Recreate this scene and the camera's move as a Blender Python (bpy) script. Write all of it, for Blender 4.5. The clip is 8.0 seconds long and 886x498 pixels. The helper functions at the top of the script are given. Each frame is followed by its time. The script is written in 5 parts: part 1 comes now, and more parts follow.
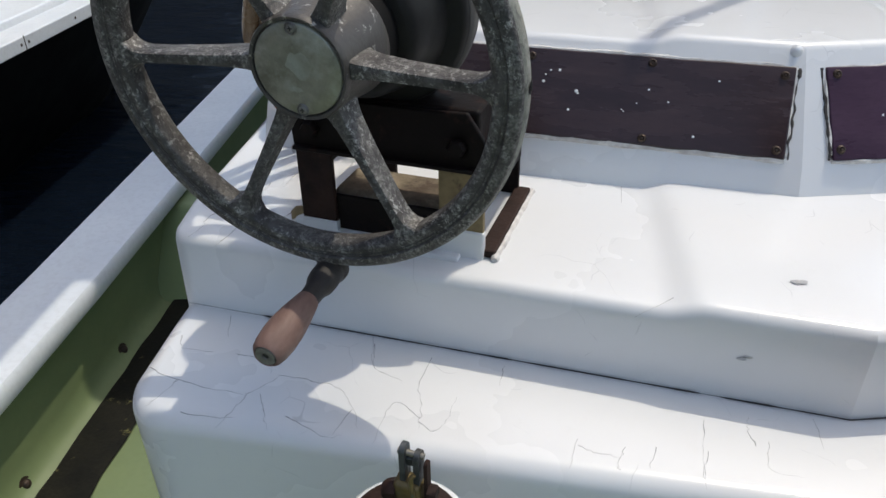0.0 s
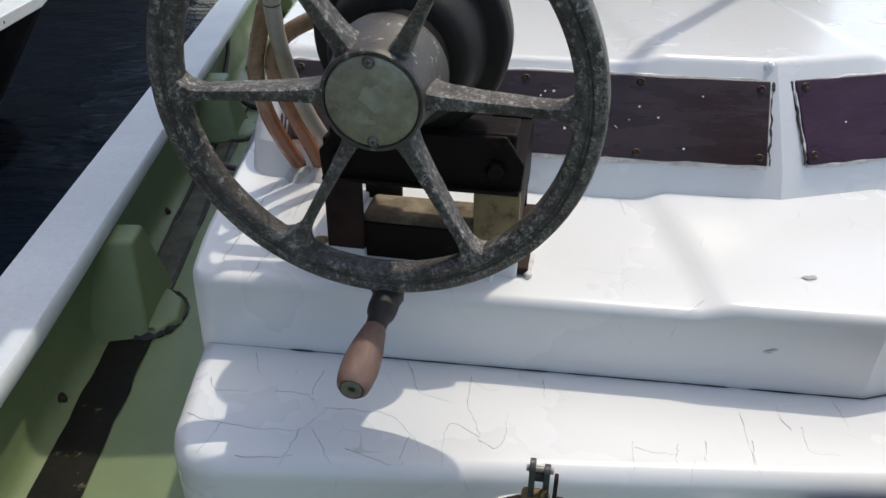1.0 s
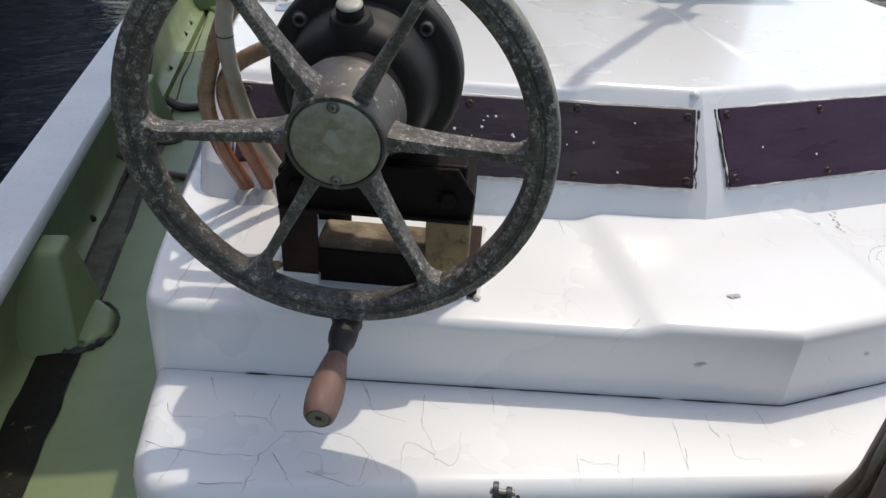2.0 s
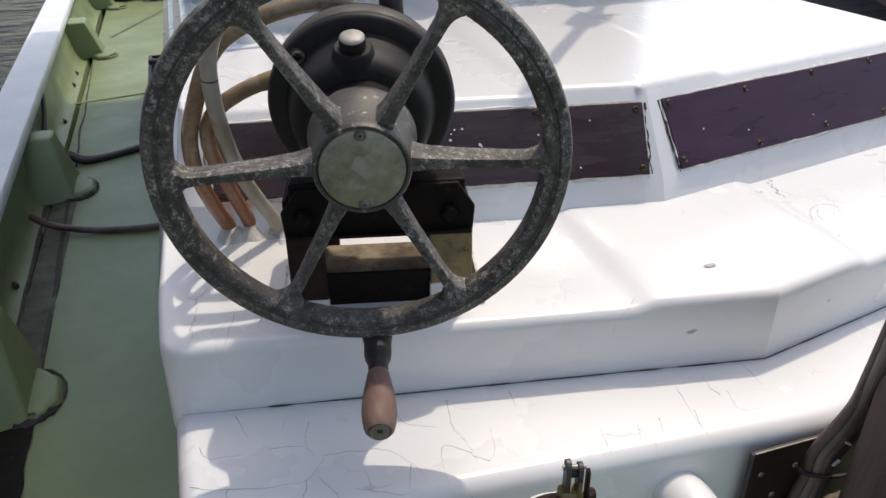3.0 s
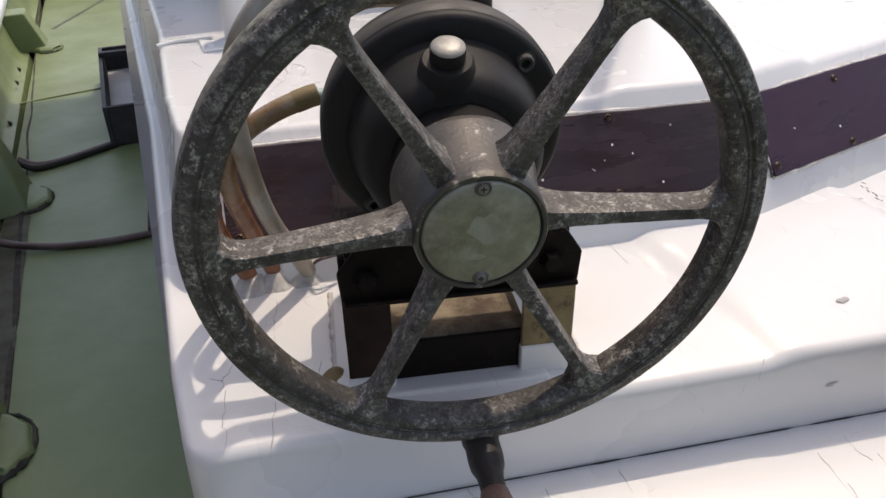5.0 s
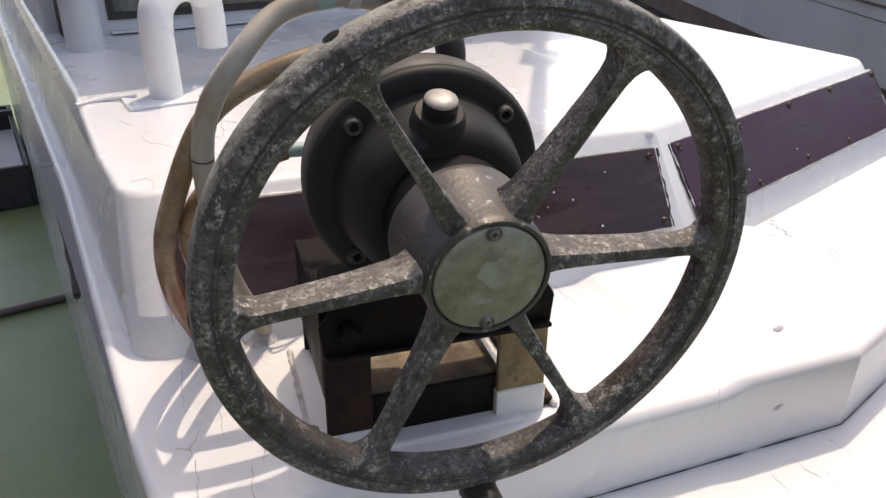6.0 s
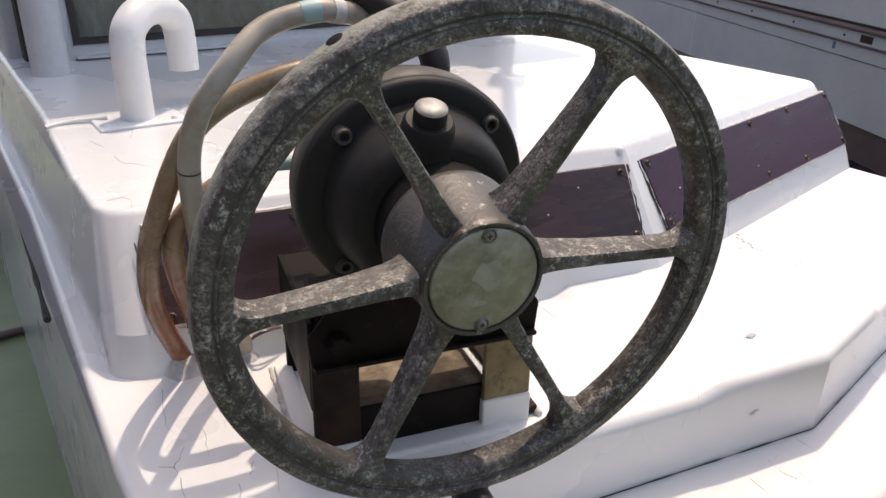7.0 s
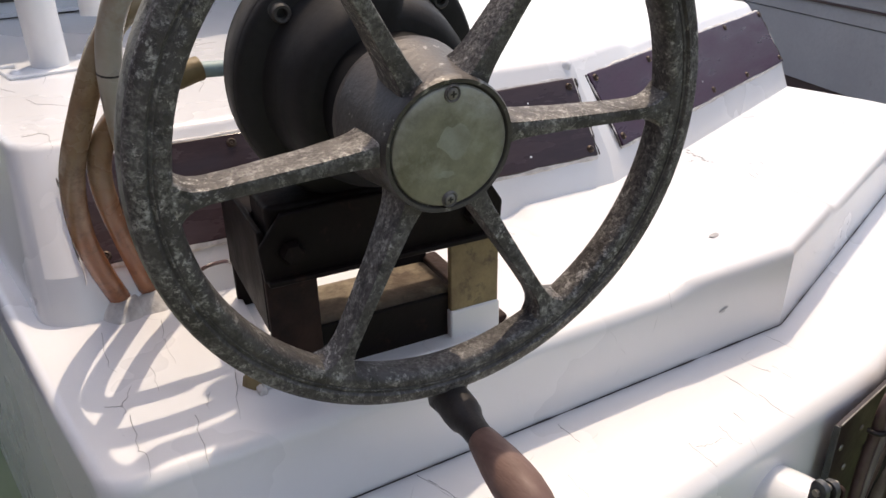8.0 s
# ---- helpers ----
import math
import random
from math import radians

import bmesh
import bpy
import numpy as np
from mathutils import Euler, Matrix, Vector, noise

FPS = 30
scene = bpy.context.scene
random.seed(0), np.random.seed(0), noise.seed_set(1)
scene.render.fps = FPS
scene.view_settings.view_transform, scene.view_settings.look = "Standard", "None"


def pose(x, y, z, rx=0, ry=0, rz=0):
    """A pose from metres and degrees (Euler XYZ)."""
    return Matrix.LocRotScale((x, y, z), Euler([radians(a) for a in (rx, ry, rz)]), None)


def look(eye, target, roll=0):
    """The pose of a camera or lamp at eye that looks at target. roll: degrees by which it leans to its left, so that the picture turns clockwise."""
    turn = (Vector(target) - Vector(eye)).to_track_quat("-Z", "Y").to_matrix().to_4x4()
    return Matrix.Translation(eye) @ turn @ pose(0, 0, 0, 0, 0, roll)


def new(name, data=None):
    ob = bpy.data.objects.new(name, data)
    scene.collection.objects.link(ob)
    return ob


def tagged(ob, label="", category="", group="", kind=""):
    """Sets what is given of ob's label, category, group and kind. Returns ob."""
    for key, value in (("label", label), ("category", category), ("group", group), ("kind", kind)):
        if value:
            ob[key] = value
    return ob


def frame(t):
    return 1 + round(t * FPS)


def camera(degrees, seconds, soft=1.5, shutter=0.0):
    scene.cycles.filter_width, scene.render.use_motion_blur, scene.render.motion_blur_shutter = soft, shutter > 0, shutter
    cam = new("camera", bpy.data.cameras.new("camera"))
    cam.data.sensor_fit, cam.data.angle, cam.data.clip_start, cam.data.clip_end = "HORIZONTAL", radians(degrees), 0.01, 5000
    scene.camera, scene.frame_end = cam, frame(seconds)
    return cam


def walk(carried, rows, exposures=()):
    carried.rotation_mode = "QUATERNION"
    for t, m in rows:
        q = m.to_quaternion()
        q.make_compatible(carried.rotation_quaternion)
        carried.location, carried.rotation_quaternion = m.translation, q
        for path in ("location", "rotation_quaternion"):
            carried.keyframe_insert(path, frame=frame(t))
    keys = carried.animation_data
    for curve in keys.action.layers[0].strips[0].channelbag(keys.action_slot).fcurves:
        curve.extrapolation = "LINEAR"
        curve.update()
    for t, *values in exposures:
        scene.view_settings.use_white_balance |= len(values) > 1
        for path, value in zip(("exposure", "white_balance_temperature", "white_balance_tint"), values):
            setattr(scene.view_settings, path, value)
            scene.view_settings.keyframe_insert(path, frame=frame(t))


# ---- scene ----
cam = camera(60.7, 8.0)
PATH = [
    (0, (-0.4141, -1.1293, 1.4050), (-0.6041, 0.5641, 0.3570), -0.70),
    (0.3, (-0.4930, -1.1060, 1.3660), (-0.5870, 0.5940, 0.3170), 0.50),
    (0.5, (-0.5249, -1.1093, 1.3820), (-0.5655, 0.5976, 0.3400), 0.50),
    (0.7, (-0.5580, -1.1230, 1.3920), (-0.5270, 0.6020, 0.3810), 2.10),
    (1, (-0.6112, -1.1480, 1.4230), (-0.5065, 0.5739, 0.4110), 0.60),
    (1.2, (-0.6180, -1.1660, 1.4390), (-0.4810, 0.5560, 0.4300), 0.40),
    (1.5, (-0.6272, -1.1759, 1.4790), (-0.4383, 0.5301, 0.4520), 0.30),
    (1.7, (-0.6282, -1.1670, 1.4810), (-0.4078, 0.5365, 0.4560), 2.00),
    (2.8, (-0.7823, -1.1568, 1.4900), (-0.2642, 0.5020, 0.5000), 0.80),
    (3, (-0.8011, -1.1780, 1.4970), (-0.2548, 0.4809, 0.5220), -0.40),
    (3.3, (-0.8130, -1.1880, 1.5070), (-0.2070, 0.4670, 0.5630), -0.30),
    (3.5, (-0.8200, -1.1801, 1.5040), (-0.1870, 0.4683, 0.5640), -0.40),
    (3.8, (-0.8220, -1.1240, 1.4950), (-0.2100, 0.5090, 0.5160), -1.30),
    (4, (-0.8199, -1.0714, 1.4970), (-0.1966, 0.5548, 0.5130), 0.20),
    (4.2, (-0.8250, -1.0080, 1.4870), (-0.2100, 0.6220, 0.5050), 0.60),
    (4.5, (-0.8361, -0.9515, 1.4720), (-0.2662, 0.6658, 0.4420), 0.30),
    (4.7, (-0.8466, -0.9205, 1.4640), (-0.2574, 0.6869, 0.4300), -0.40),
    (5.8, (-0.9435, -0.8537, 1.4690), (-0.0796, 0.6894, 0.5360), 0.40),
    (6, (-0.9609, -0.8516, 1.4640), (-0.0284, 0.6719, 0.5640), 0.80),
    (6.2, (-0.9730, -0.8570, 1.4630), (-0.0010, 0.6660, 0.6050), 0.70),
    (6.5, (-0.9856, -0.8553, 1.4610), (0.0419, 0.6455, 0.6290), 1.10),
    (6.8, (-0.9900, -0.8590, 1.4510), (0.0400, 0.6470, 0.6310), 1.20),
    (7, (-0.9950, -0.8523, 1.4480), (0.0421, 0.6435, 0.6210), 1.30),
    (7.2, (-0.9950, -0.8510, 1.4330), (0.0510, 0.6300, 0.5890), 2.00),
    (7.5, (-1.0018, -0.8269, 1.3960), (0.0993, 0.6086, 0.5430), 0.50),
    (7.8, (-1.0010, -0.8360, 1.3530), (0.1280, 0.5810, 0.5050), -2.40),
    (8, (-1.0034, -0.8311, 1.3450), (0.1444, 0.5552, 0.4730), -1.00),
]
EXPOSURES = [(0, -0.18, 7080, 6), (1.7, -0.16, 7230, 7), (2.8, -0.08, 7480, 9), (3.9, -0.15, 7650, 10), (4.6, -0.19, 7750, 12), (5.8, 0.15, 8100, 15), (8, 0.20, 8130, 15)]
walk(cam, [(t, look(eye, target, roll)) for t, eye, target, roll in PATH], EXPOSURES)

# ---- world and sun ----
SUN_DIR = Vector((0.335, 0.295, 1.0)).normalized()
world = bpy.data.worlds.new("sky")
scene.world = world
world.use_nodes = True
wn = world.node_tree.nodes
sky = wn.new("ShaderNodeTexSky")
sky.sky_type = "NISHITA"
sky.sun_disc = False
sky.sun_elevation = math.asin(SUN_DIR.z)
sky.sun_rotation = math.atan2(SUN_DIR.x, SUN_DIR.y)
sky.air_density, sky.dust_density, sky.ozone_density = 1.0, 2.0, 1.0
world.node_tree.links.new(sky.outputs[0], wn["Background"].inputs[0])
wn["Background"].inputs[1].default_value = 0.272
sun = new("sun", bpy.data.lights.new("sun", "SUN"))
sun.data.energy = 2.15
sun.data.angle = radians(0.55)
sun.data.color = (1.0, 0.96, 0.9)
sun.matrix_world = look(SUN_DIR * 12, (0, 0, 0))


# ---- materials ----
def links(nt, *pairs):
    for a, b in pairs:
        nt.links.new(a, b)


def noise_node(nt, pos, scale, detail=4.0, rough=0.6):
    n = nt.nodes.new("ShaderNodeTexNoise")
    n.inputs["Scale"].default_value = scale
    n.inputs["Detail"].default_value = detail
    n.inputs["Roughness"].default_value = rough
    nt.links.new(pos, n.inputs["Vector"])
    return n.outputs["Fac"]


def ramp_node(nt, fac, lo, hi):
    n = nt.nodes.new("ShaderNodeMapRange")
    n.inputs["From Min"].default_value = lo
    n.inputs["From Max"].default_value = hi
    nt.links.new(fac, n.inputs["Value"])
    return n.outputs["Result"]


def mix_node(nt, fac, a, b):
    n = nt.nodes.new("ShaderNodeMix")
    n.data_type = "RGBA"
    if isinstance(fac, float):
        n.inputs[0].default_value = fac
    else:
        nt.links.new(fac, n.inputs[0])
    for sock, v in ((n.inputs[6], a), (n.inputs[7], b)):
        if isinstance(v, tuple):
            sock.default_value = (*v, 1)
        else:
            nt.links.new(v, sock)
    return n.outputs[2]


def math_node(nt, op, a, b):
    n = nt.nodes.new("ShaderNodeMath")
    n.operation = op
    for i, v in enumerate((a, b)):
        if isinstance(v, (int, float)):
            n.inputs[i].default_value = v
        else:
            nt.links.new(v, n.inputs[i])
    return n.outputs[0]


def surface(name, base, second, scale=6.0, rough=0.5, metal=0.0, bump=0.1, grain=120.0, spots=None, spot_scale=60.0,
            spot_lo=0.6, spot_hi=0.66, rough_var=0.15, stretch=(1, 1, 1), coat=0.0, gloss=0.5, band=(0.35, 0.65), bump_size=0.002, extra=None, mottled=0.45):
    """Two-scale paint, metal or wood: broad tint, fine grain, optional spots, relief."""
    m = bpy.data.materials.new(name)
    m.use_nodes = True
    nt = m.node_tree
    b = nt.nodes["Principled BSDF"]
    geo = nt.nodes.new("ShaderNodeNewGeometry")
    mp = nt.nodes.new("ShaderNodeMapping")
    mp.inputs["Scale"].default_value = stretch
    nt.links.new(geo.outputs["Position"], mp.inputs["Vector"])
    pos = mp.outputs[0]
    broad = ramp_node(nt, noise_node(nt, pos, scale, 5), *band)
    col = mix_node(nt, broad, base, second)
    fine = noise_node(nt, pos, grain, 3)
    dark = tuple(c * 0.8 for c in base)
    col = mix_node(nt, math_node(nt, "MULTIPLY", ramp_node(nt, fine, 0.45, 0.7), mottled), col, dark)
    if spots:
        sp = ramp_node(nt, noise_node(nt, pos, spot_scale, 6, 0.7), spot_lo, spot_hi)
        col = mix_node(nt, sp, col, spots)
    if extra:
        col = extra(nt, geo.outputs["Position"], col)
    nt.links.new(col, b.inputs["Base Color"])
    r = math_node(nt, "ADD", math_node(nt, "MULTIPLY", math_node(nt, "SUBTRACT", broad, 0.5), rough_var), rough)
    nt.links.new(r, b.inputs["Roughness"])
    b.inputs["Metallic"].default_value = metal
    b.inputs["Specular IOR Level"].default_value = gloss
    if coat:
        b.inputs["Coat Weight"].default_value = coat
        b.inputs["Coat Roughness"].default_value = 0.12
    if bump:
        bp = nt.nodes.new("ShaderNodeBump")
        bp.inputs["Strength"].default_value = bump
        bp.inputs["Distance"].default_value = bump_size
        nt.links.new(math_node(nt, "ADD", fine, math_node(nt, "MULTIPLY", noise_node(nt, pos, grain * 0.22, 3), 1.5)), bp.inputs["Height"])
        nt.links.new(bp.outputs[0], b.inputs["Normal"])
    return m


def crack_layer(nt, pos, col):
    """Hairline crazing in old gelcoat: warped cell edges, only in patches."""
    n = nt.nodes.new("ShaderNodeTexNoise")
    n.inputs["Scale"].default_value = 7.0
    n.inputs["Detail"].default_value = 3.0
    nt.links.new(pos, n.inputs["Vector"])
    warp = nt.nodes.new("ShaderNodeVectorMath")
    warp.operation = "MULTIPLY_ADD"
    nt.links.new(n.outputs["Color"], warp.inputs[0])
    warp.inputs[1].default_value = (0.16, 0.16, 0.16)
    nt.links.new(pos, warp.inputs[2])
    v = nt.nodes.new("ShaderNodeTexVoronoi")
    v.feature = "DISTANCE_TO_EDGE"
    v.inputs["Scale"].default_value = 8.0
    nt.links.new(warp.outputs[0], v.inputs["Vector"])
    line = ramp_node(nt, v.outputs["Distance"], 0.007, 0.002)
    where = ramp_node(nt, noise_node(nt, pos, 9.0, 3, 0.7), 0.55, 0.62)
    f = math_node(nt, "MULTIPLY", math_node(nt, "MULTIPLY", line, where), 0.28)
    col = mix_node(nt, f, col, (0.25, 0.25, 0.26))
    grime = ramp_node(nt, noise_node(nt, pos, 23.0, 6, 0.7), 0.60, 0.85)
    return mix_node(nt, math_node(nt, "MULTIPLY", grime, 0.16), col, (0.50, 0.485, 0.45))


GELCOAT = surface("white_gelcoat", (0.738, 0.738, 0.735), (0.708, 0.713, 0.718), 1.6, 0.28, bump=0.04, grain=35, coat=0.25, extra=crack_layer, bump_size=0.003, mottled=0.02, rough_var=0.08)
WHITE = surface("white_paint", (0.79, 0.79, 0.78), (0.75, 0.755, 0.755), 5.0, 0.32, bump=0.06, grain=60, mottled=0.08)
GREYWHITE = surface("weathered_white_paint", (0.62, 0.63, 0.64), (0.52, 0.53, 0.55), 4.0, 0.5, bump=0.15, grain=70)
BEAD = surface("cracked_white_sealant", (0.7, 0.69, 0.66), (0.45, 0.42, 0.4), 60.0, 0.7, bump=0.5, grain=200)
GREEN = surface("green_deck_paint", (0.200, 0.250, 0.116), (0.160, 0.208, 0.099), 2.5, 0.45, bump=0.12, grain=45, mottled=0.3,
                spots=(0.15, 0.2, 0.12), spot_scale=14, spot_lo=0.66, spot_hi=0.9)
GRIME = surface("black_wet_grime", (0.009, 0.009, 0.008), (0.019, 0.018, 0.013), 9.0, 0.6, gloss=0.1, bump=0.5, grain=90, spots=(0.16, 0.15, 0.06), spot_scale=22, spot_lo=0.63, spot_hi=0.7)
CAPWHITE = surface("pale_gunwale_paint", (0.74, 0.77, 0.80), (0.66, 0.70, 0.74), 3.0, 0.4, bump=0.1, grain=60)
# copy of the dark panel with its purple sky sheen put into the base
PANEL_SHEEN = surface("purple_sheen_panel", (0.042, 0.021, 0.038), (0.058, 0.030, 0.053), 6.0, 0.34, bump=0.05, grain=60, stretch=(1, 1, 5), gloss=0.16, spots=(0.068, 0.040, 0.060), spot_scale=7, spot_lo=0.54, spot_hi=0.8, rough_var=0.2)
PANEL = surface("dark_tinted_panel", (0.033, 0.0205, 0.0225), (0.049, 0.030, 0.034), 7.0, 0.27, bump=0.05, grain=60, stretch=(1, 1, 5), gloss=0.36, spots=(0.075, 0.048, 0.050), spot_scale=9, spot_lo=0.56, spot_hi=0.8, rough_var=0.25)
def flecks(nt, pos, col):
    """Old paint over cast metal: broad soft mottling, bare gritty metal along the edges, pale scratched chips and dark pits."""
    mottle = ramp_node(nt, noise_node(nt, pos, 40.0, 9, 0.7), 0.47, 0.64)
    col = mix_node(nt, math_node(nt, "MULTIPLY", mottle, 0.62), col, (0.112, 0.104, 0.097))
    geo = nt.nodes.new("ShaderNodeNewGeometry")
    edge = ramp_node(nt, geo.outputs["Pointiness"], 0.50, 0.57)
    grit = ramp_node(nt, noise_node(nt, pos, 300.0, 4, 0.7), 0.42, 0.64)
    worn = ramp_node(nt, noise_node(nt, pos, 26.0, 8, 0.7), 0.45, 0.60)
    bare = math_node(nt, "MULTIPLY", math_node(nt, "MULTIPLY", grit, worn), math_node(nt, "ADD", math_node(nt, "MULTIPLY", edge, 0.95), 0.16))
    col = mix_node(nt, bare, col, (0.34, 0.325, 0.30))
    chip = ramp_node(nt, noise_node(nt, pos, 120.0, 12, 0.86), 0.535, 0.57)
    patch = ramp_node(nt, noise_node(nt, pos, 18.0, 6, 0.7), 0.44, 0.58)
    col = mix_node(nt, math_node(nt, "MULTIPLY", chip, math_node(nt, "ADD", math_node(nt, "MULTIPLY", patch, 0.60), math_node(nt, "MULTIPLY", edge, 0.60))), col, (0.45, 0.435, 0.405))
    pits = ramp_node(nt, noise_node(nt, pos, 62.0, 9, 0.74), 0.55, 0.64)
    return mix_node(nt, math_node(nt, "MULTIPLY", pits, 0.72), col, (0.021, 0.0165, 0.0155))


CAST = surface("weathered_cast_alloy", (0.042, 0.037, 0.0345), (0.068, 0.060, 0.0555), 22.0, 0.56, 0.15, bump=0.7, grain=200, extra=flecks, bump_size=0.0025)
STEM = surface("dark_cast_stem", (0.026, 0.022, 0.021), (0.040, 0.035, 0.032), 30.0, 0.55, 0.15, bump=0.3, grain=200)
BANDGREY = surface("worn_grey_green_band", (0.30, 0.30, 0.26), (0.20, 0.195, 0.165), 34.0, 0.65, 0.1, bump=0.7, grain=260, spots=(0.05, 0.048, 0.038), spot_scale=46, spot_lo=0.52, spot_hi=0.66)
CASTLIGHT = surface("worn_hub_alloy", (0.060, 0.0535, 0.049), (0.098, 0.089, 0.082), 18.0, 0.46, 0.22, bump=0.35, grain=220, spots=(0.33, 0.315, 0.29), spot_scale=70, spot_lo=0.60, spot_hi=0.66, mottled=0.3)
PLATE = surface("greenish_cover_plate", (0.262, 0.256, 0.196), (0.150, 0.139, 0.098), 30.0, 0.38, 0.2, bump=0.25, grain=300, spots=(0.40, 0.405, 0.35), spot_scale=24, spot_lo=0.46, spot_hi=0.80, coat=0.3)
BLACK = surface("black_motor_paint", (0.0145, 0.0138, 0.0133), (0.021, 0.0196, 0.0188), 14.0, 0.52, gloss=0.22, bump=0.15, grain=120)
LIGHTENED = surface("lightened_black_paint", (0.07, 0.065, 0.058), (0.045, 0.042, 0.038), 22.0, 0.65, bump=0.3, grain=150)
CASING = surface("rusty_dusty_steel", (0.10, 0.074, 0.055), (0.18, 0.142, 0.105), 30.0, 0.8, gloss=0.2, bump=0.5, grain=130, spots=(0.30, 0.25, 0.18), spot_scale=16, spot_lo=0.48, spot_hi=0.66)
OILY_AND_SHADED = surface("oily_and_shaded_black", (0.0065, 0.0045, 0.0042), (0.0105, 0.0064, 0.0057), 20.0, 0.55, gloss=0.14, bump=0.3, grain=130, spots=(0.036, 0.017, 0.013), spot_scale=40, spot_lo=0.58, spot_hi=0.75)
RUST = surface("rusty_brown_steel", (0.034, 0.016, 0.011), (0.016, 0.009, 0.008), 18.0, 0.75, 0.0, gloss=0.25, bump=0.5, grain=130, spots=(0.09, 0.05, 0.032), spot_scale=45, spot_lo=0.62, spot_hi=0.75)
TAN = surface("stained_tan_steel", (0.27, 0.205, 0.095), (0.17, 0.118, 0.058), 26.0, 0.6, bump=0.35, grain=140, spots=(0.065, 0.038, 0.022), spot_scale=34, spot_lo=0.54, spot_hi=0.66)
WOOD = surface("turned_wood_grip", (0.21, 0.125, 0.10), (0.155, 0.088, 0.07), 30.0, 0.6, bump=0.15, grain=140, stretch=(3, 1, 3))
TIMBER = surface("dark_weathered_timber", (0.165, 0.112, 0.10), (0.10, 0.064, 0.057), 9.0, 0.75, bump=0.5, grain=60, stretch=(4, 4, 0.5), spots=(0.15, 0.125, 0.075), spot_scale=12, spot_lo=0.6, spot_hi=0.75)
MAROON = surface("maroon_painted_board", (0.022, 0.0065, 0.008), (0.014, 0.005, 0.006), 12.0, 0.45, bump=0.25, grain=70)
def rust_stain(nt, pos, col):
    """Rust that has crept up a hose from the deck, in uneven tongues."""
    sep = nt.nodes.new("ShaderNodeSeparateXYZ")
    nt.links.new(pos, sep.inputs[0])
    h = math_node(nt, "ADD", sep.outputs[2], math_node(nt, "MULTIPLY", noise_node(nt, pos, 16.0, 4), 0.22))
    col = mix_node(nt, math_node(nt, "MULTIPLY", ramp_node(nt, h, 1.29, 1.09), 0.9), col, (0.27, 0.10, 0.048))
    return mix_node(nt, math_node(nt, "MULTIPLY", ramp_node(nt, noise_node(nt, pos, 38.0, 7, 0.75), 0.5, 0.68), 0.65), col, (0.12, 0.06, 0.035))


HOSE = surface("stained_plastic_hose", (0.38, 0.325, 0.235), (0.22, 0.135, 0.065), 9.0, 0.24, bump=0.08, grain=90, extra=rust_stain, mottled=0.1)
HOSEPALE = surface("pale_plastic_hose", (0.45, 0.435, 0.395), (0.33, 0.275, 0.20), 9.0, 0.29, bump=0.08, grain=90, spots=(0.27, 0.175, 0.09), spot_scale=14, spot_lo=0.54, spot_hi=0.74, mottled=0.2)
TEAL = surface("pale_teal_tube", (0.33, 0.46, 0.45), (0.28, 0.4, 0.4), 20.0, 0.5, bump=0.05, grain=90)
TAPE = surface("yellowed_tape", (0.25, 0.185, 0.085), (0.17, 0.12, 0.055), 40.0, 0.55, bump=0.4, grain=120)
RUBBER = surface("black_rubber_cable", (0.018, 0.015, 0.014), (0.03, 0.022, 0.02), 12.0, 0.55, bump=0.15, grain=90)
BROWNCABLE = surface("brown_stained_cable", (0.085, 0.045, 0.045), (0.14, 0.10, 0.09), 10.0, 0.36, bump=0.2, grain=90)
ROPE = surface("grey_rope", (0.26, 0.22, 0.17), (0.14, 0.11, 0.09), 30.0, 0.85, bump=0.6, grain=220)
IRON = surface("dark_weathered_iron", (0.085, 0.092, 0.095), (0.045, 0.042, 0.040), 60.0, 0.5, 0.4, bump=0.3, grain=200)
CABLEGREY = surface("scuffed_grey_cable", (0.24, 0.215, 0.21), (0.15, 0.12, 0.12), 12.0, 0.32, bump=0.1, grain=90)
STEEL = surface("dull_zinc_steel", (0.33, 0.31, 0.27), (0.22, 0.19, 0.15), 50.0, 0.45, 0.7, bump=0.2, grain=200)
BRASS = surface("tarnished_brass", (0.24, 0.17, 0.07), (0.13, 0.10, 0.05), 60.0, 0.5, 0.6, bump=0.3, grain=200, spots=(0.1, 0.16, 0.12), spot_scale=80)
SCREW = surface("tarnished_screw_head", (0.075, 0.052, 0.038), (0.045, 0.03, 0.024), 90.0, 0.5, 0.5, bump=0.3, grain=300)
HULLGREY = surface("grey_hull_paint", (0.42, 0.40, 0.41), (0.36, 0.34, 0.352), 1.0, 0.5, gloss=0.25, bump=0.12, grain=30, spots=(0.2, 0.15, 0.14), spot_scale=6, spot_lo=0.68, spot_hi=0.9)
HULLBROWN = surface("brown_red_hull_paint", (0.085, 0.045, 0.045), (0.06, 0.033, 0.035), 3.0, 0.6, bump=0.2, grain=30)
# black hull paint, also used where deep shade is painted in
HULLBLACK_AND_SHADE = surface("black_hull_paint_and_shade", (0.006, 0.006, 0.006), (0.010, 0.009, 0.009), 3.0, 0.6, gloss=0.12, bump=0.1, grain=30)
BLUE = surface("blue_paint", (0.05, 0.12, 0.28), (0.04, 0.1, 0.22), 9.0, 0.5, bump=0.1, grain=60)
DARKWOOD = surface("dark_grey_wood", (0.036, 0.033, 0.036), (0.06, 0.056, 0.06), 12.0, 0.6, bump=0.4, grain=60)
SMUDGE = surface("grey_smudge", (0.60, 0.60, 0.60), (0.45, 0.45, 0.45), 90.0, 0.6, bump=0)
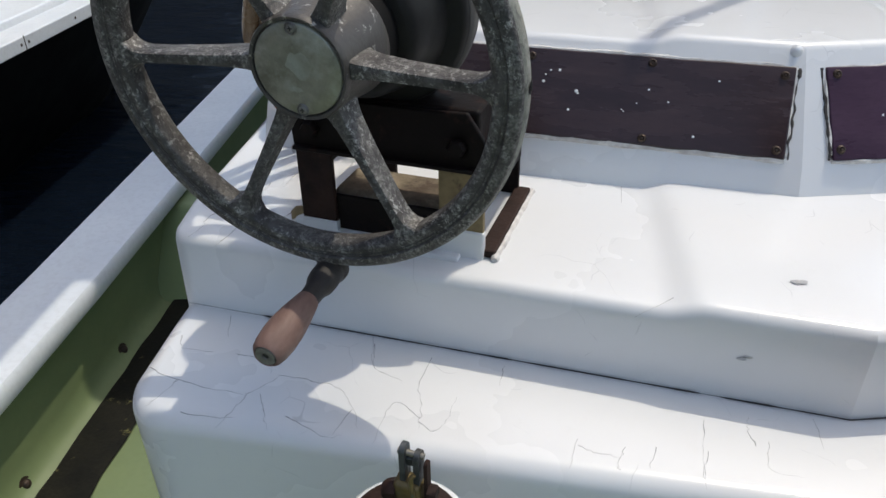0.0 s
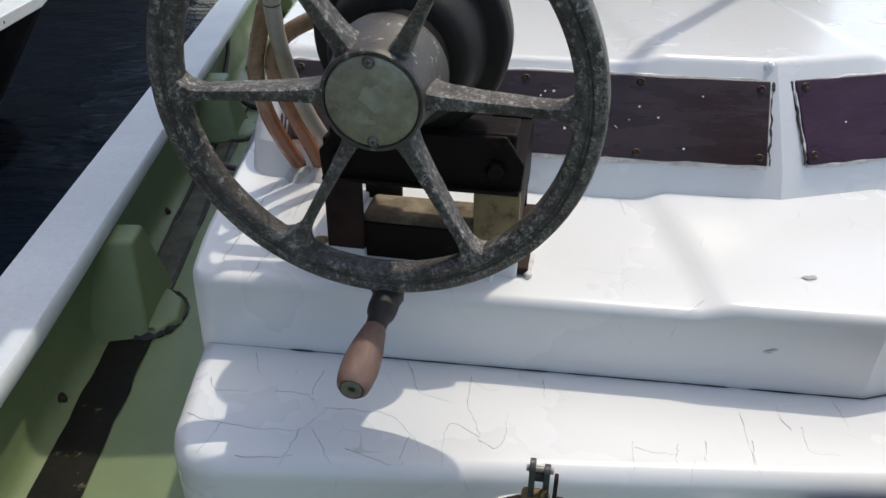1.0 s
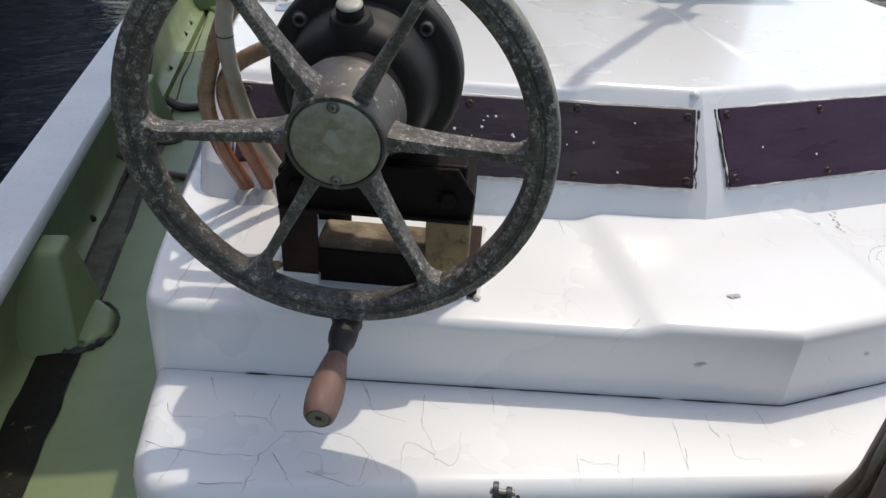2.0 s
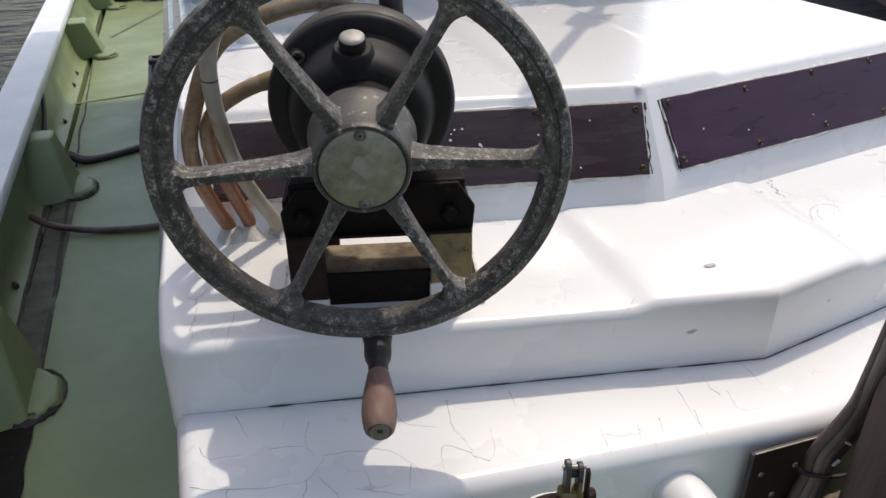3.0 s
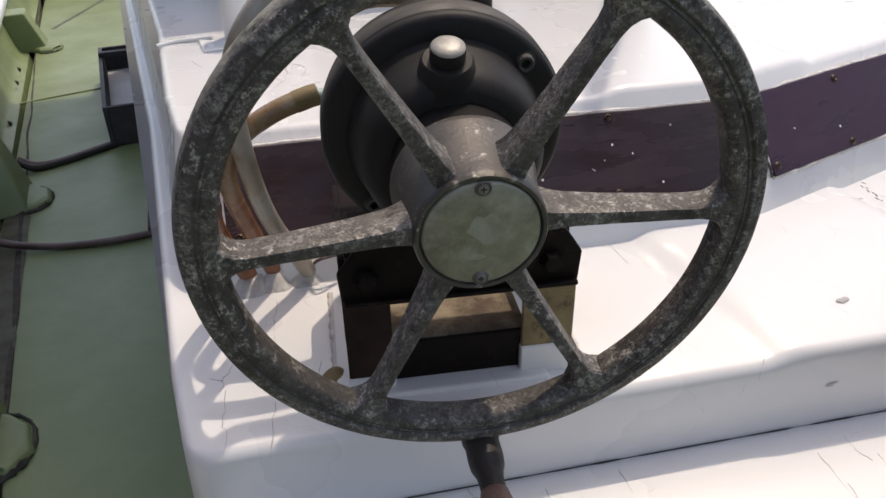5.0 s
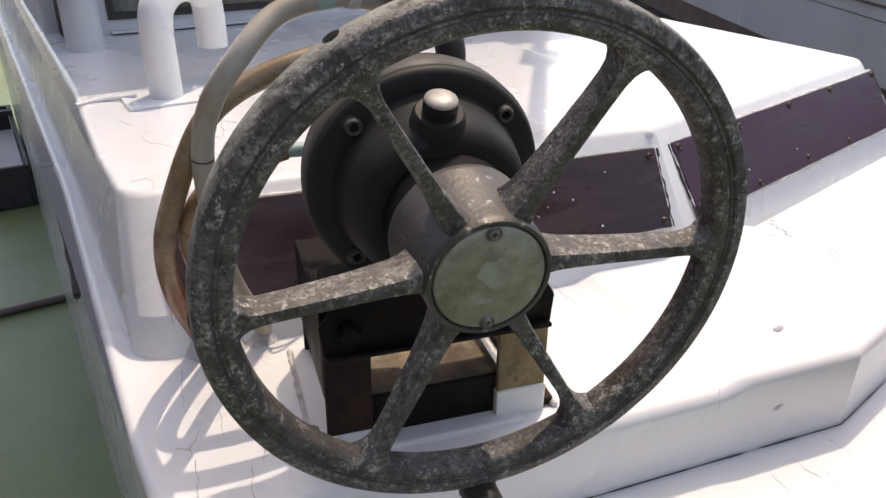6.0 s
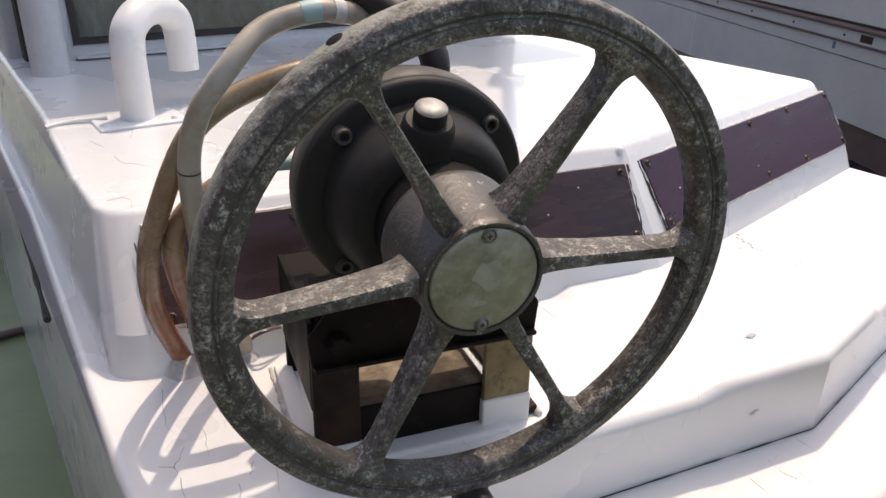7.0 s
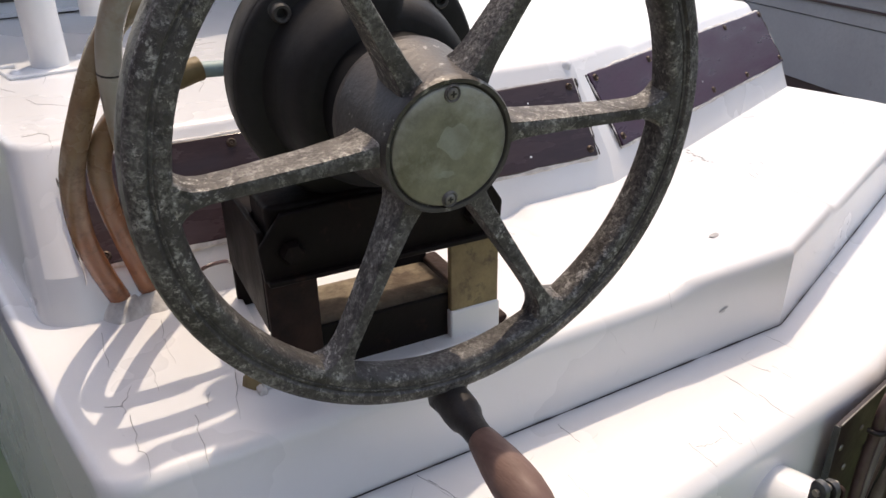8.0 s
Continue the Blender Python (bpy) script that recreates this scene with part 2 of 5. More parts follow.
CHIP = surface("grey_bare_laminate", (0.50, 0.50, 0.50), (0.36, 0.35, 0.35), 90.0, 0.8, bump=0.3)
CRACK = surface("hairline_grime", (0.20, 0.195, 0.195), (0.38, 0.38, 0.38), 40.0, 0.8, bump=0)
# silt in the gutter, and the painted cable shadow on the deck
SILT_AND_SHADOW = surface("brown_green_silt_and_shadow", (0.085, 0.09, 0.06), (0.05, 0.05, 0.036), 14.0, 0.6, bump=0.4, grain=80)
PLATESCREW = surface("dull_steel_screw", (0.24, 0.225, 0.205), (0.13, 0.115, 0.10), 90.0, 0.5, 0.3, bump=0.2, grain=300)
DARKGAP = surface("dark_joint_grime", (0.02, 0.017, 0.016), (0.08, 0.07, 0.065), 30.0, 0.8, bump=0.3, grain=120)


def glass_material():
    m = bpy.data.materials.new("dark_window_glass")
    m.use_nodes = True
    b = m.node_tree.nodes["Principled BSDF"]
    nt = m.node_tree
    geo = nt.nodes.new("ShaderNodeNewGeometry")
    mp = nt.nodes.new("ShaderNodeMapping")
    mp.inputs["Scale"].default_value = (1.0, 1.0, 0.4)
    nt.links.new(geo.outputs["Position"], mp.inputs["Vector"])
    # pale greenish patches put reflections of the surroundings into the colour
    mirrored_patches = ramp_node(nt, noise_node(nt, mp.outputs[0], 9.0, 8, 0.65), 0.42, 0.75)
    nt.links.new(mix_node(nt, mirrored_patches, (0.035, 0.04, 0.037), (0.19, 0.20, 0.17)), b.inputs["Base Color"])
    nt.links.new(math_node(nt, "ADD", math_node(nt, "MULTIPLY", mirrored_patches, 0.4), 0.06), b.inputs["Roughness"])
    return m


def water_material():
    m = bpy.data.materials.new("dark_harbour_water")
    m.use_nodes = True
    nt = m.node_tree
    b = nt.nodes["Principled BSDF"]
    geo = nt.nodes.new("ShaderNodeNewGeometry")
    mp = nt.nodes.new("ShaderNodeMapping")
    mp.inputs["Scale"].default_value = (1.0, 2.2, 1.0)
    nt.links.new(geo.outputs["Position"], mp.inputs["Vector"])
    h1 = noise_node(nt, mp.outputs[0], 1.3, 3, 0.5)
    h2 = noise_node(nt, mp.outputs[0], 4.2, 4, 0.6)
    b.inputs["Base Color"].default_value = (0.004, 0.007, 0.013, 1)
    b.inputs["Roughness"].default_value = 0.1
    b.inputs["Specular IOR Level"].default_value = 0.11
    b.inputs["IOR"].default_value = 1.33
    bp = nt.nodes.new("ShaderNodeBump")
    bp.inputs["Strength"].default_value = 0.55
    bp.inputs["Distance"].default_value = 0.22
    nt.links.new(math_node(nt, "ADD", h1, math_node(nt, "MULTIPLY", h2, 0.35)), bp.inputs["Height"])
    nt.links.new(bp.outputs[0], b.inputs["Normal"])
    return m


GLASS, WATER = glass_material(), water_material()


# ---- building helpers ----
def fillet(pts, i, r, n=8):
    """The polyline pts with its corner i rounded to radius r."""
    a, p, b = (Vector(q) for q in pts[i - 1:i + 2])
    u, v = (a - p).normalized(), (b - p).normalized()
    half = u.angle(v) / 2
    c = p + (u + v).normalized() * r / math.sin(half)
    s, e = p + u * r / math.tan(half) - c, p + v * r / math.tan(half) - c
    turn = s.angle(e)
    arc = [c + (s * math.sin(turn * (1 - k / n)) + e * math.sin(turn * k / n)) / math.sin(turn) for k in range(n + 1)]
    return list(pts[:i]) + [tuple(q) for q in arc] + list(pts[i + 1:])


def creased(ob, degrees=14):
    for p in ob.data.polygons:          # the large flat ends stay flat
        p.use_smooth = len(p.vertices) <= 12
    ob.data.set_sharp_from_angle(angle=radians(degrees))
    return ob


def mesh_from(name, bm, material, smooth=True):
    bmesh.ops.recalc_face_normals(bm, faces=bm.faces[:])
    me = bpy.data.meshes.new(name)
    bm.to_mesh(me)
    bm.free()
    me.materials.append(material)
    if smooth:
        for p in me.polygons:
            p.use_smooth = True
        me.set_sharp_from_angle(angle=radians(50))
    return me


def soften(ob, width, segments=3, angle=28):
    mod = ob.modifiers.new("bevel", "BEVEL")
    mod.width, mod.segments, mod.limit_method, mod.angle_limit = width, segments, "ANGLE", radians(angle)
    mod.harden_normals = True
    mod.use_clamp_overlap = True
    return ob


def part(name, bm, material, parent=None, label="", bevel=0.0, segments=3, smooth=True):
    """One mesh object under a thing or a part."""
    ob = new(name, mesh_from(name, bm, material, smooth))
    if parent is not None:
        ob.parent = parent
        ob.matrix_parent_inverse = parent.matrix_world.inverted()
    if label:
        ob["label"] = label
    if bevel:
        soften(ob, bevel, segments)
    return ob


def thing(name, place, label, category, group="", kind=""):
    """An Empty at a thing's base."""
    ob = new(name)
    ob.empty_display_size = 0.05
    ob.matrix_world = Matrix.Translation(place)
    bpy.context.view_layer.update()
    return tagged(ob, label, category, group, kind)


def whole(name, bm, material, label, category, group="", kind="", bevel=0.0, segments=3):
    return tagged(part(name, bm, material, None, "", bevel, segments), label, category, group, kind)


def add_box(bm, centre, size, m=None):
    """A box about centre; m: a frame in which centre and axes are given."""
    v = bmesh.ops.create_cube(bm, size=1.0)["verts"]
    t = (m or Matrix.Identity(4)) @ Matrix.Translation(centre) @ Matrix.Diagonal((*size, 1))
    bmesh.ops.transform(bm, matrix=t, verts=v)
    return v


def box_bm(centre, size, m=None):
    bm = bmesh.new()
    add_box(bm, centre, size, m)
    return bm


def add_lathe(bm, profile, m, steps=48, close=False):
    """Turns (radius, height) pairs about the local z axis of m."""
    rings = []
    for r, h in profile:
        if r < 1e-6:
            rings.append([bm.verts.new(m @ Vector((0, 0, h)))])
        else:
            rings.append([bm.verts.new(m @ Vector((r * math.cos(2 * math.pi * i / steps), r * math.sin(2 * math.pi * i / steps), h))) for i in range(steps)])
    pairs = list(zip(rings, rings[1:])) + ([(rings[-1], rings[0])] if close else [])
    for a, b in pairs:
        for i in range(steps):
            j = (i + 1) % steps
            if len(a) == 1 and len(b) == 1:
                continue
            if len(a) == 1:
                bm.faces.new((a[0], b[i], b[j]))
            elif len(b) == 1:
                bm.faces.new((a[i], a[j], b[0]))
            else:
                bm.faces.new((a[i], a[j], b[j], b[i]))
    return bm


def lathe_bm(profile, m, steps=48, close=False):
    return add_lathe(bmesh.new(), profile, m, steps, close)


def smooth_path(points, steps=8):
    """Catmull-Rom through the points."""
    p = [Vector(q) for q in points]
    p = [2 * p[0] - p[1]] + p + [2 * p[-1] - p[-2]]
    out = []
    for a, b, c, d in zip(p, p[1:], p[2:], p[3:]):
        for k in range(steps):
            t = k / steps
            out.append(0.5 * (2 * b + (c - a) * t + (2 * a - 5 * b + 4 * c - d) * t * t + (3 * b - a - 3 * c + d) * t ** 3))
    out.append(p[-2])
    return out


def add_tube(bm, path, radius, sides=12, wobble=0.0):
    """A round tube along a list of points; radius: a number or one for each point."""
    n = len(path)
    radii = radius if isinstance(radius, (list, tuple)) else [radius] * n
    up = Vector((0.13, 0.27, 0.95)).normalized()
    rings = []
    for i, q in enumerate(path):
        d = (path[min(i + 1, n - 1)] - path[max(i - 1, 0)]).normalized()
        a = d.cross(up)
        a = a.normalized() if a.length > 1e-4 else Vector((1, 0, 0))
        b = d.cross(a)
        up = -b if up.dot(b) < 0 else b
        r = radii[i] * (1 + wobble * random.uniform(-1, 1))
        rings.append([bm.verts.new(q + r * (a * math.cos(2 * math.pi * k / sides) + b * math.sin(2 * math.pi * k / sides))) for k in range(sides)])
    for a, b in zip(rings, rings[1:]):
        best = min(range(sides), key=lambda s: (a[0].co - b[s].co).length)
        flip = (a[1].co - b[(best + 1) % sides].co).length > (a[1].co - b[(best - 1) % sides].co).length
        for k in range(sides):
            k2 = (k + 1) % sides
            if flip:
                bm.faces.new((a[k], a[k2], b[(best - k2) % sides], b[(best - k) % sides]))
            else:
                bm.faces.new((a[k], a[k2], b[(best + k2) % sides], b[(best + k) % sides]))
    bm.faces.new(rings[0][::-1])
    bm.faces.new(rings[-1])
    return bm


def tube_bm(points, radius, sides=12, steps=8, wobble=0.0):
    path = smooth_path(points, steps)
    if isinstance(radius, (list, tuple)):
        k = [radius[min(i // steps, len(radius) - 1)] for i in range(len(path))]
        radius = k
    return add_tube(bmesh.new(), path, radius, sides, wobble)


def frame_to(origin, zaxis, up=(0, 0, 1)):
    """A frame at origin with local z along zaxis and local y near up."""
    z = Vector(zaxis).normalized()
    x = Vector(up).cross(z).normalized()
    y = z.cross(x)
    m = Matrix((x, y, z)).transposed().to_4x4()
    m.translation = Vector(origin)
    return m


def columns_bm(xs, front, back):
    """A solid whose front and back edges run along the columns xs. front(x) and back(x) give lists of points from low to high."""
    bm = bmesh.new()
    cols = [[bm.verts.new(p) for p in front(x) + back(x)[::-1]] for x in xs]
    for a, b in zip(cols, cols[1:]):
        for i in range(len(a)):
            j = (i + 1) % len(a)
            bm.faces.new((a[i], a[j], b[j], b[i]))
    bm.faces.new(cols[0][::-1])
    bm.faces.new(cols[-1])
    return bm


# ---- setting: water, deck, bulwarks ----
DECK_Z = -0.12        # the side deck
RAKE = 0.182          # the trunk's front runs back this much for each metre from the keel line
SHEER_BACK, SHEER_FRONT = 8.6, -3.0

bm = bmesh.new()
bmesh.ops.create_grid(bm, x_segments=8, y_segments=8, size=900)
bmesh.ops.translate(bm, verts=bm.verts, vec=(0, 0, -0.5))
whole("water", bm, WATER, "dark rippled harbour water between moored boats", "water", kind="structure")

whole("floor", box_bm((0, (SHEER_BACK + SHEER_FRONT) / 2, -0.06), (3.0, SHEER_BACK - SHEER_FRONT, 0.12)), GREEN,
      "pale green painted boat deck, dull and stained", "deck", kind="structure")


def flare(y):
    """How much wider the bulwarks stand towards the stern."""
    return 0.024 * max(0.0, y - 0.3)


def bulwark(side, name):
    """Inner green wall with a tight curved foot, a white capping rail and the hull outside."""
    def section(y):
        f = flare(y)
        return [(side * (p + f * k), y, z) for p, k, z in ((1.505, 0.3, 0.0), (1.535, 0.3, 0.010), (1.553, 0.32, 0.03), (1.562, 0.4, 0.07), (1.545, 1.0, 0.29))]

    def outer(y):
        return [(side * (p + flare(y)), y, z) for p, z in ((1.30, -0.7), (1.40, -0.6), (1.58, -0.35), (1.64, 0.0), (1.665, 0.29))]
    ys = [SHEER_FRONT + i * (SHEER_BACK - SHEER_FRONT) / 24 for i in range(25)]
    wall = thing(name, (side * 1.56, 0, 0), "green painted boat bulwark with pale capping rail", "bulwark", kind="structure")
    part("inner_wall", columns_bm(ys, section, outer), GREEN, wall)

    def edge(p):
        pts = [(1.507, 0.274), (1.501, 0.282), (1.501, 0.322), (1.508, 0.331)]
        return pts if p else [(1.684, 0.289), (1.69, 0.297), (1.69, 0.322), (1.683, 0.331)]
    part("capping_rail", columns_bm(ys, lambda y: [(side * (x + flare(y)), y, z) for x, z in edge(1)], lambda y: [(side * (x + flare(y)), y, z) for x, z in edge(0)]), CAPWHITE, wall, "smooth pale white capping rail")
    return wall


bulwark(-1, "wall_port")
bulwark(1, "wall_starboard")

for y in (SHEER_FRONT, SHEER_BACK):
    whole("wall_fore" if y < 0 else "wall_aft", box_bm((0, y, -0.2), (3.0 + 2 * flare(y), 0.08, 0.99)), GREEN, "green painted end bulwark of the deck", "bulwark", kind="structure", bevel=0.01)

# dark wet gutter beside the bulwark, and the sealed seam that follows it
bm = bmesh.new()
prev = None
for i in range(41):
    y = -1.6 + i * 2.42 / 40
    w = 0.008 * noise.noise(Vector((y * 9, 0, 3)))
    a, b = bm.verts.new((-1.514 + w, y, 0.012)), bm.verts.new((-1.392 - w * 1.6, y, 0.006))
    if prev:
        bm.faces.new((prev[0], prev[1], b, a))
    prev = (a, b)
whole("gutter", bm, GRIME, "black wet grime lying in the deck gutter", "gutter", kind="structure")
bm = bmesh.new()
prev = None
for i in range(21):
    y = 0.8 + i * 1.75 / 20
    w = 0.006 * noise.noise(Vector((y * 9, 0, 8)))
    p, q = bm.verts.new((-1.505 + w, y, 0.006)), bm.verts.new((-1.405 + w, y, 0.004))
    if prev:
        bm.faces.new((prev[0], prev[1], q, p))
    prev = (p, q)
whole("silt_strip", bm, SILT_AND_SHADOW, "brown-green silt dried in the deck gutter", "silt", kind="structure")
for k, x in enumerate((-1.50, -1.405)):
    pts = [(x - 0.007 * i + 0.012 * noise.noise(Vector((i * 0.7, k * 5, 1))), 0.95 + i * 0.3, -0.006 if i < 5 else -0.002) for i in range(24)]
    whole("deck_seam", tube_bm(pts, [0.013 if i < 5 else 0.006 for i in range(24)], 6, 3, 0.3), DARKGAP, "dark grimy seam along the deck edge", "seam", "deck seams", "structure")


def knee(y):
    """A bulwark knee: a block whose ends slope, on an eight-sided foot."""
    f = flare(y)
    k = thing("bulwark_knee", (-1.47, y, 0), "green painted block bracing the bulwark on a flat foot", "bracket", "bulwark knees")
    bm = bmesh.new()
    n = 0.0 if y < 4 else 0.10
    lo = [(-1.575 - f * 0.4, -0.20 + n), (-1.40 - f * 0.1, -0.155 + n * 0.8), (-1.40 - f * 0.1, 0.15), (-1.575 - f * 0.4, 0.17)]
    hi = [(-1.575 - f, -0.01 - n), (-1.435 - f * 0.6, -0.02 - n * 0.7), (-1.435 - f * 0.6, 0.10), (-1.575 - f, 0.11)]
    a = [bm.verts.new((x, y + d, 0.0)) for x, d in lo]
    b = [bm.verts.new((x, y + d, 0.268)) for x, d in hi]
    bm.faces.new(a[::-1])
    bm.faces.new(b)
    for i in range(4):
        bm.faces.new((a[i], a[(i + 1) % 4], b[(i + 1) % 4], b[i]))
    part("block", bm, GREEN, k, "", 0.014, 3)
    foot = add_lathe(bmesh.new(), [(0.0, 0.0), (0.112, 0.0), (0.107, 0.02), (0.096, 0.032), (0.0, 0.036)], Matrix.Translation((-1.432, y - 0.02, 0)) @ Matrix.Rotation(math.pi / 8, 4, "Z") @ Matrix.Diagonal((1, 1.25, 1, 1)), 8)
    part("foot", foot, GREEN, k, "", 0.01, 2)
    ring = [(-1.432 + 0.108 * math.cos(t), y - 0.02 + 0.135 * math.sin(t), 0.004) for t in [-1.9 + i * 3.3 / 10 for i in range(11)]]
    part("grime_line", tube_bm(ring, [r * (1.0 if y < 4 else 0.35) for r in (0.012, 0.014, 0.011, 0.013, 0.01, 0.008, 0.007, 0.006, 0.006, 0.006, 0.005)], 6, 4, 0.4), DARKGAP, k, "dark grime line round the foot")


for y in (0.92, 2.50, 5.06, 6.9):
    knee(y)


def bolt(x, y, z, axis, r=0.012, name="bolt", material=SCREW, label="small rusty bolt head on the green bulwark", group="bulwark bolts"):
    m = frame_to((x, y, z), axis)
    bm = lathe_bm([(0, 0.011), (r * 0.5, 0.0105), (r * 0.95, 0.006), (r, 0.0), (r * 1.6, 0.0), (r * 1.6, -0.003), (0, -0.003)], m, 12)
    whole(name, bm, material, label, "bolt", group)


for y, z in ((-0.02, 0.022), (0.475, 0.024), (1.58, 0.02), (3.48, 0.02), (4.14, 0.045), (4.39, 0.055)):
    bolt(-1.549 - 0.005 * (y > 3), y, z, (1, 0, 0.3))


# the deck was laid out at z 0 about the helm: set it down to its true level and breadth
DECK_EYE = Vector((-0.70, -1.12, 1.44))
DECK_SET = Matrix.Translation(DECK_EYE) @ Matrix.Scale((DECK_EYE.z - DECK_Z) / DECK_EYE.z, 4) @ Matrix.Translation(-DECK_EYE)


def settle(obs):
    """Puts things that were laid out at z 0 on the side deck."""
    for ob in obs:
        if ob.parent is None and ob.name not in ("camera", "sun", "water"):
            ob.matrix_world = DECK_SET @ ob.matrix_world
    bpy.context.view_layer.update()


settle(scene.objects)


# ---- the white trunk: two steps and a low cabin ----
def crown(x):
    """The raised centre strip."""
    a = (abs(x) - 0.180) / 0.052
    a = min(1, max(0, a))
    return 0.013 * (1 - a * a * (3 - 2 * a))


def column_places(half, r, fine=0.03, edge=0.03):
    """Columns across a step, closer together where its plan corner and its side edge are rounded."""
    n = 2 * int(round((half - r) / fine))
    xs = [-(half - r) + 2 * (half - r) * i / n for i in range(n + 1)]
    arc = sorted([half - r + r * math.sin(math.pi / 2 * k / 10) for k in range(1, 10)] + [half - edge + edge * math.sin(math.pi / 2 * k / 10) for k in range(0, 11)])
    arc = [b for a, b in zip([0] + arc, arc) if b - a > 0.00012]
    return [-a for a in arc[::-1]] + xs + arc


def corner(x, half, r):
    """How far a rounded plan corner runs back at x."""
    a = abs(x) - (half - r)
    return 0.0 if a <= 0 else r - math.sqrt(max(0.0, r * r - a * a))


def backs(x, low, high, waist, stern):
    """The rear points of a column: the sides draw in to waist at y 0.8 and to stern at y 4.6."""
    return [(x * waist, 0.8, low), (x * stern, 4.6, low), (x * stern, 4.6, high), (x * waist, 0.8, high)]


trunk = thing("deck_trunk", (0, 0, 0), "white gelcoat trunk with two steps, a low cabin and hairline cracks", "deck trunk", kind="structure")

LOW_HALF, LOW_R, LOW_TOP = 0.913, 0.075, 0.740


def low_front(x):
    y = -0.556 + 0.085 * abs(x) + corner(x, LOW_HALF, LOW_R)
    z = LOW_TOP - corner(x, LOW_HALF, 0.03)
    return fillet([(x, y + 0.006, -0.13), (x, y, z), (x, y + 0.15, z)], 1, 0.026)


creased(part("lower_step", columns_bm(column_places(LOW_HALF, LOW_R), low_front, lambda x: backs(x, -0.13, LOW_TOP - corner(x, LOW_HALF, 0.03), 0.965, 0.94)), GELCOAT, trunk))

MID_HALF, MID_R, MID_TOP = 0.918, 0.032, 0.864


def mid_front(x):
    y = -0.406 + RAKE * abs(x) + corner(x, MID_HALF, MID_R)
    z = MID_TOP + crown(x) - corner(x, MID_HALF, 0.013)
    k = 0.995
    return fillet([(x, y, 0.70), (x * k, y - 0.001, z - 0.008), (x * k, y + 0.075, z - 0.001), (x * k, y + 0.12, z)], 1, 0.017)


creased(part("middle_step", columns_bm(column_places(MID_HALF, MID_R, 0.0125, 0.013), mid_front, lambda x: backs(x, 0.70, MID_TOP + crown(x) - corner(x, MID_HALF, 0.013), 0.957, 0.932)), GELCOAT, trunk))

CAB_R = 0.045


def cab_half(x):
    return 0.876 if x < 0 else 0.93


def cab_front(x):
    h = cab_half(x)
    y = RAKE * abs(x) + corner(x, h, CAB_R)
    z = 1.060 + crown(x) - corner(x, h, 0.014)
    k, m = (0.993, 0.962) if x < 0 else (0.988, 0.953)
    return fillet([(x, y - 0.094, 0.850), (x * k, y - 0.0685, 0.920), (x * m, y + 0.032, z), (x * m, y + 0.2, z)], 2, 0.022)


def cab_back(x):
    z = 1.060 + crown(x) - corner(x, cab_half(x), 0.014)
    a, b, c, d = (0.978, 0.955, 0.912, 0.938) if x < 0 else (0.975, 0.95, 0.905, 0.932)
    return [(x * a, 0.8, 0.85), (x * b, 4.6, 0.85), (x * c, 4.6, z), (x * d, 0.8, z)]


xs = [x for x in column_places(0.876, CAB_R, 0.0125, 0.014) if x < 0] + [x for x in column_places(0.93, CAB_R, 0.0125, 0.014) if x >= 0]
creased(part("cabin", columns_bm(xs, cab_front, cab_back), GELCOAT, trunk))
slit = [(-0.911 + 0.045 * (y - 0.43) , y, 0.80) for y in (0.43, 0.6, 0.8)] + [(-0.882, 1.1, 0.80), (-0.88, 1.4, 0.80)]
part("side_slit", tube_bm(slit, 0.005, 6, 4, 0.3), DARKGAP, trunk, "thin black slit in the trunk side")


def front_frame(side):
    """Local x outward along a front facet, local y up its slope, local z out of it; origin on the facet's line at z 0.985."""
    along = Vector((side, RAKE, 0)).normalized()
    slope = Vector((0, 0.145, 0.205)).normalized()
    out = along.cross(slope) * side
    slope = out.cross(along) * side
    m = Matrix((along, slope, out)).transposed().to_4x4()
    m.translation = Vector((0, -0.0235, 0.981))
    return m


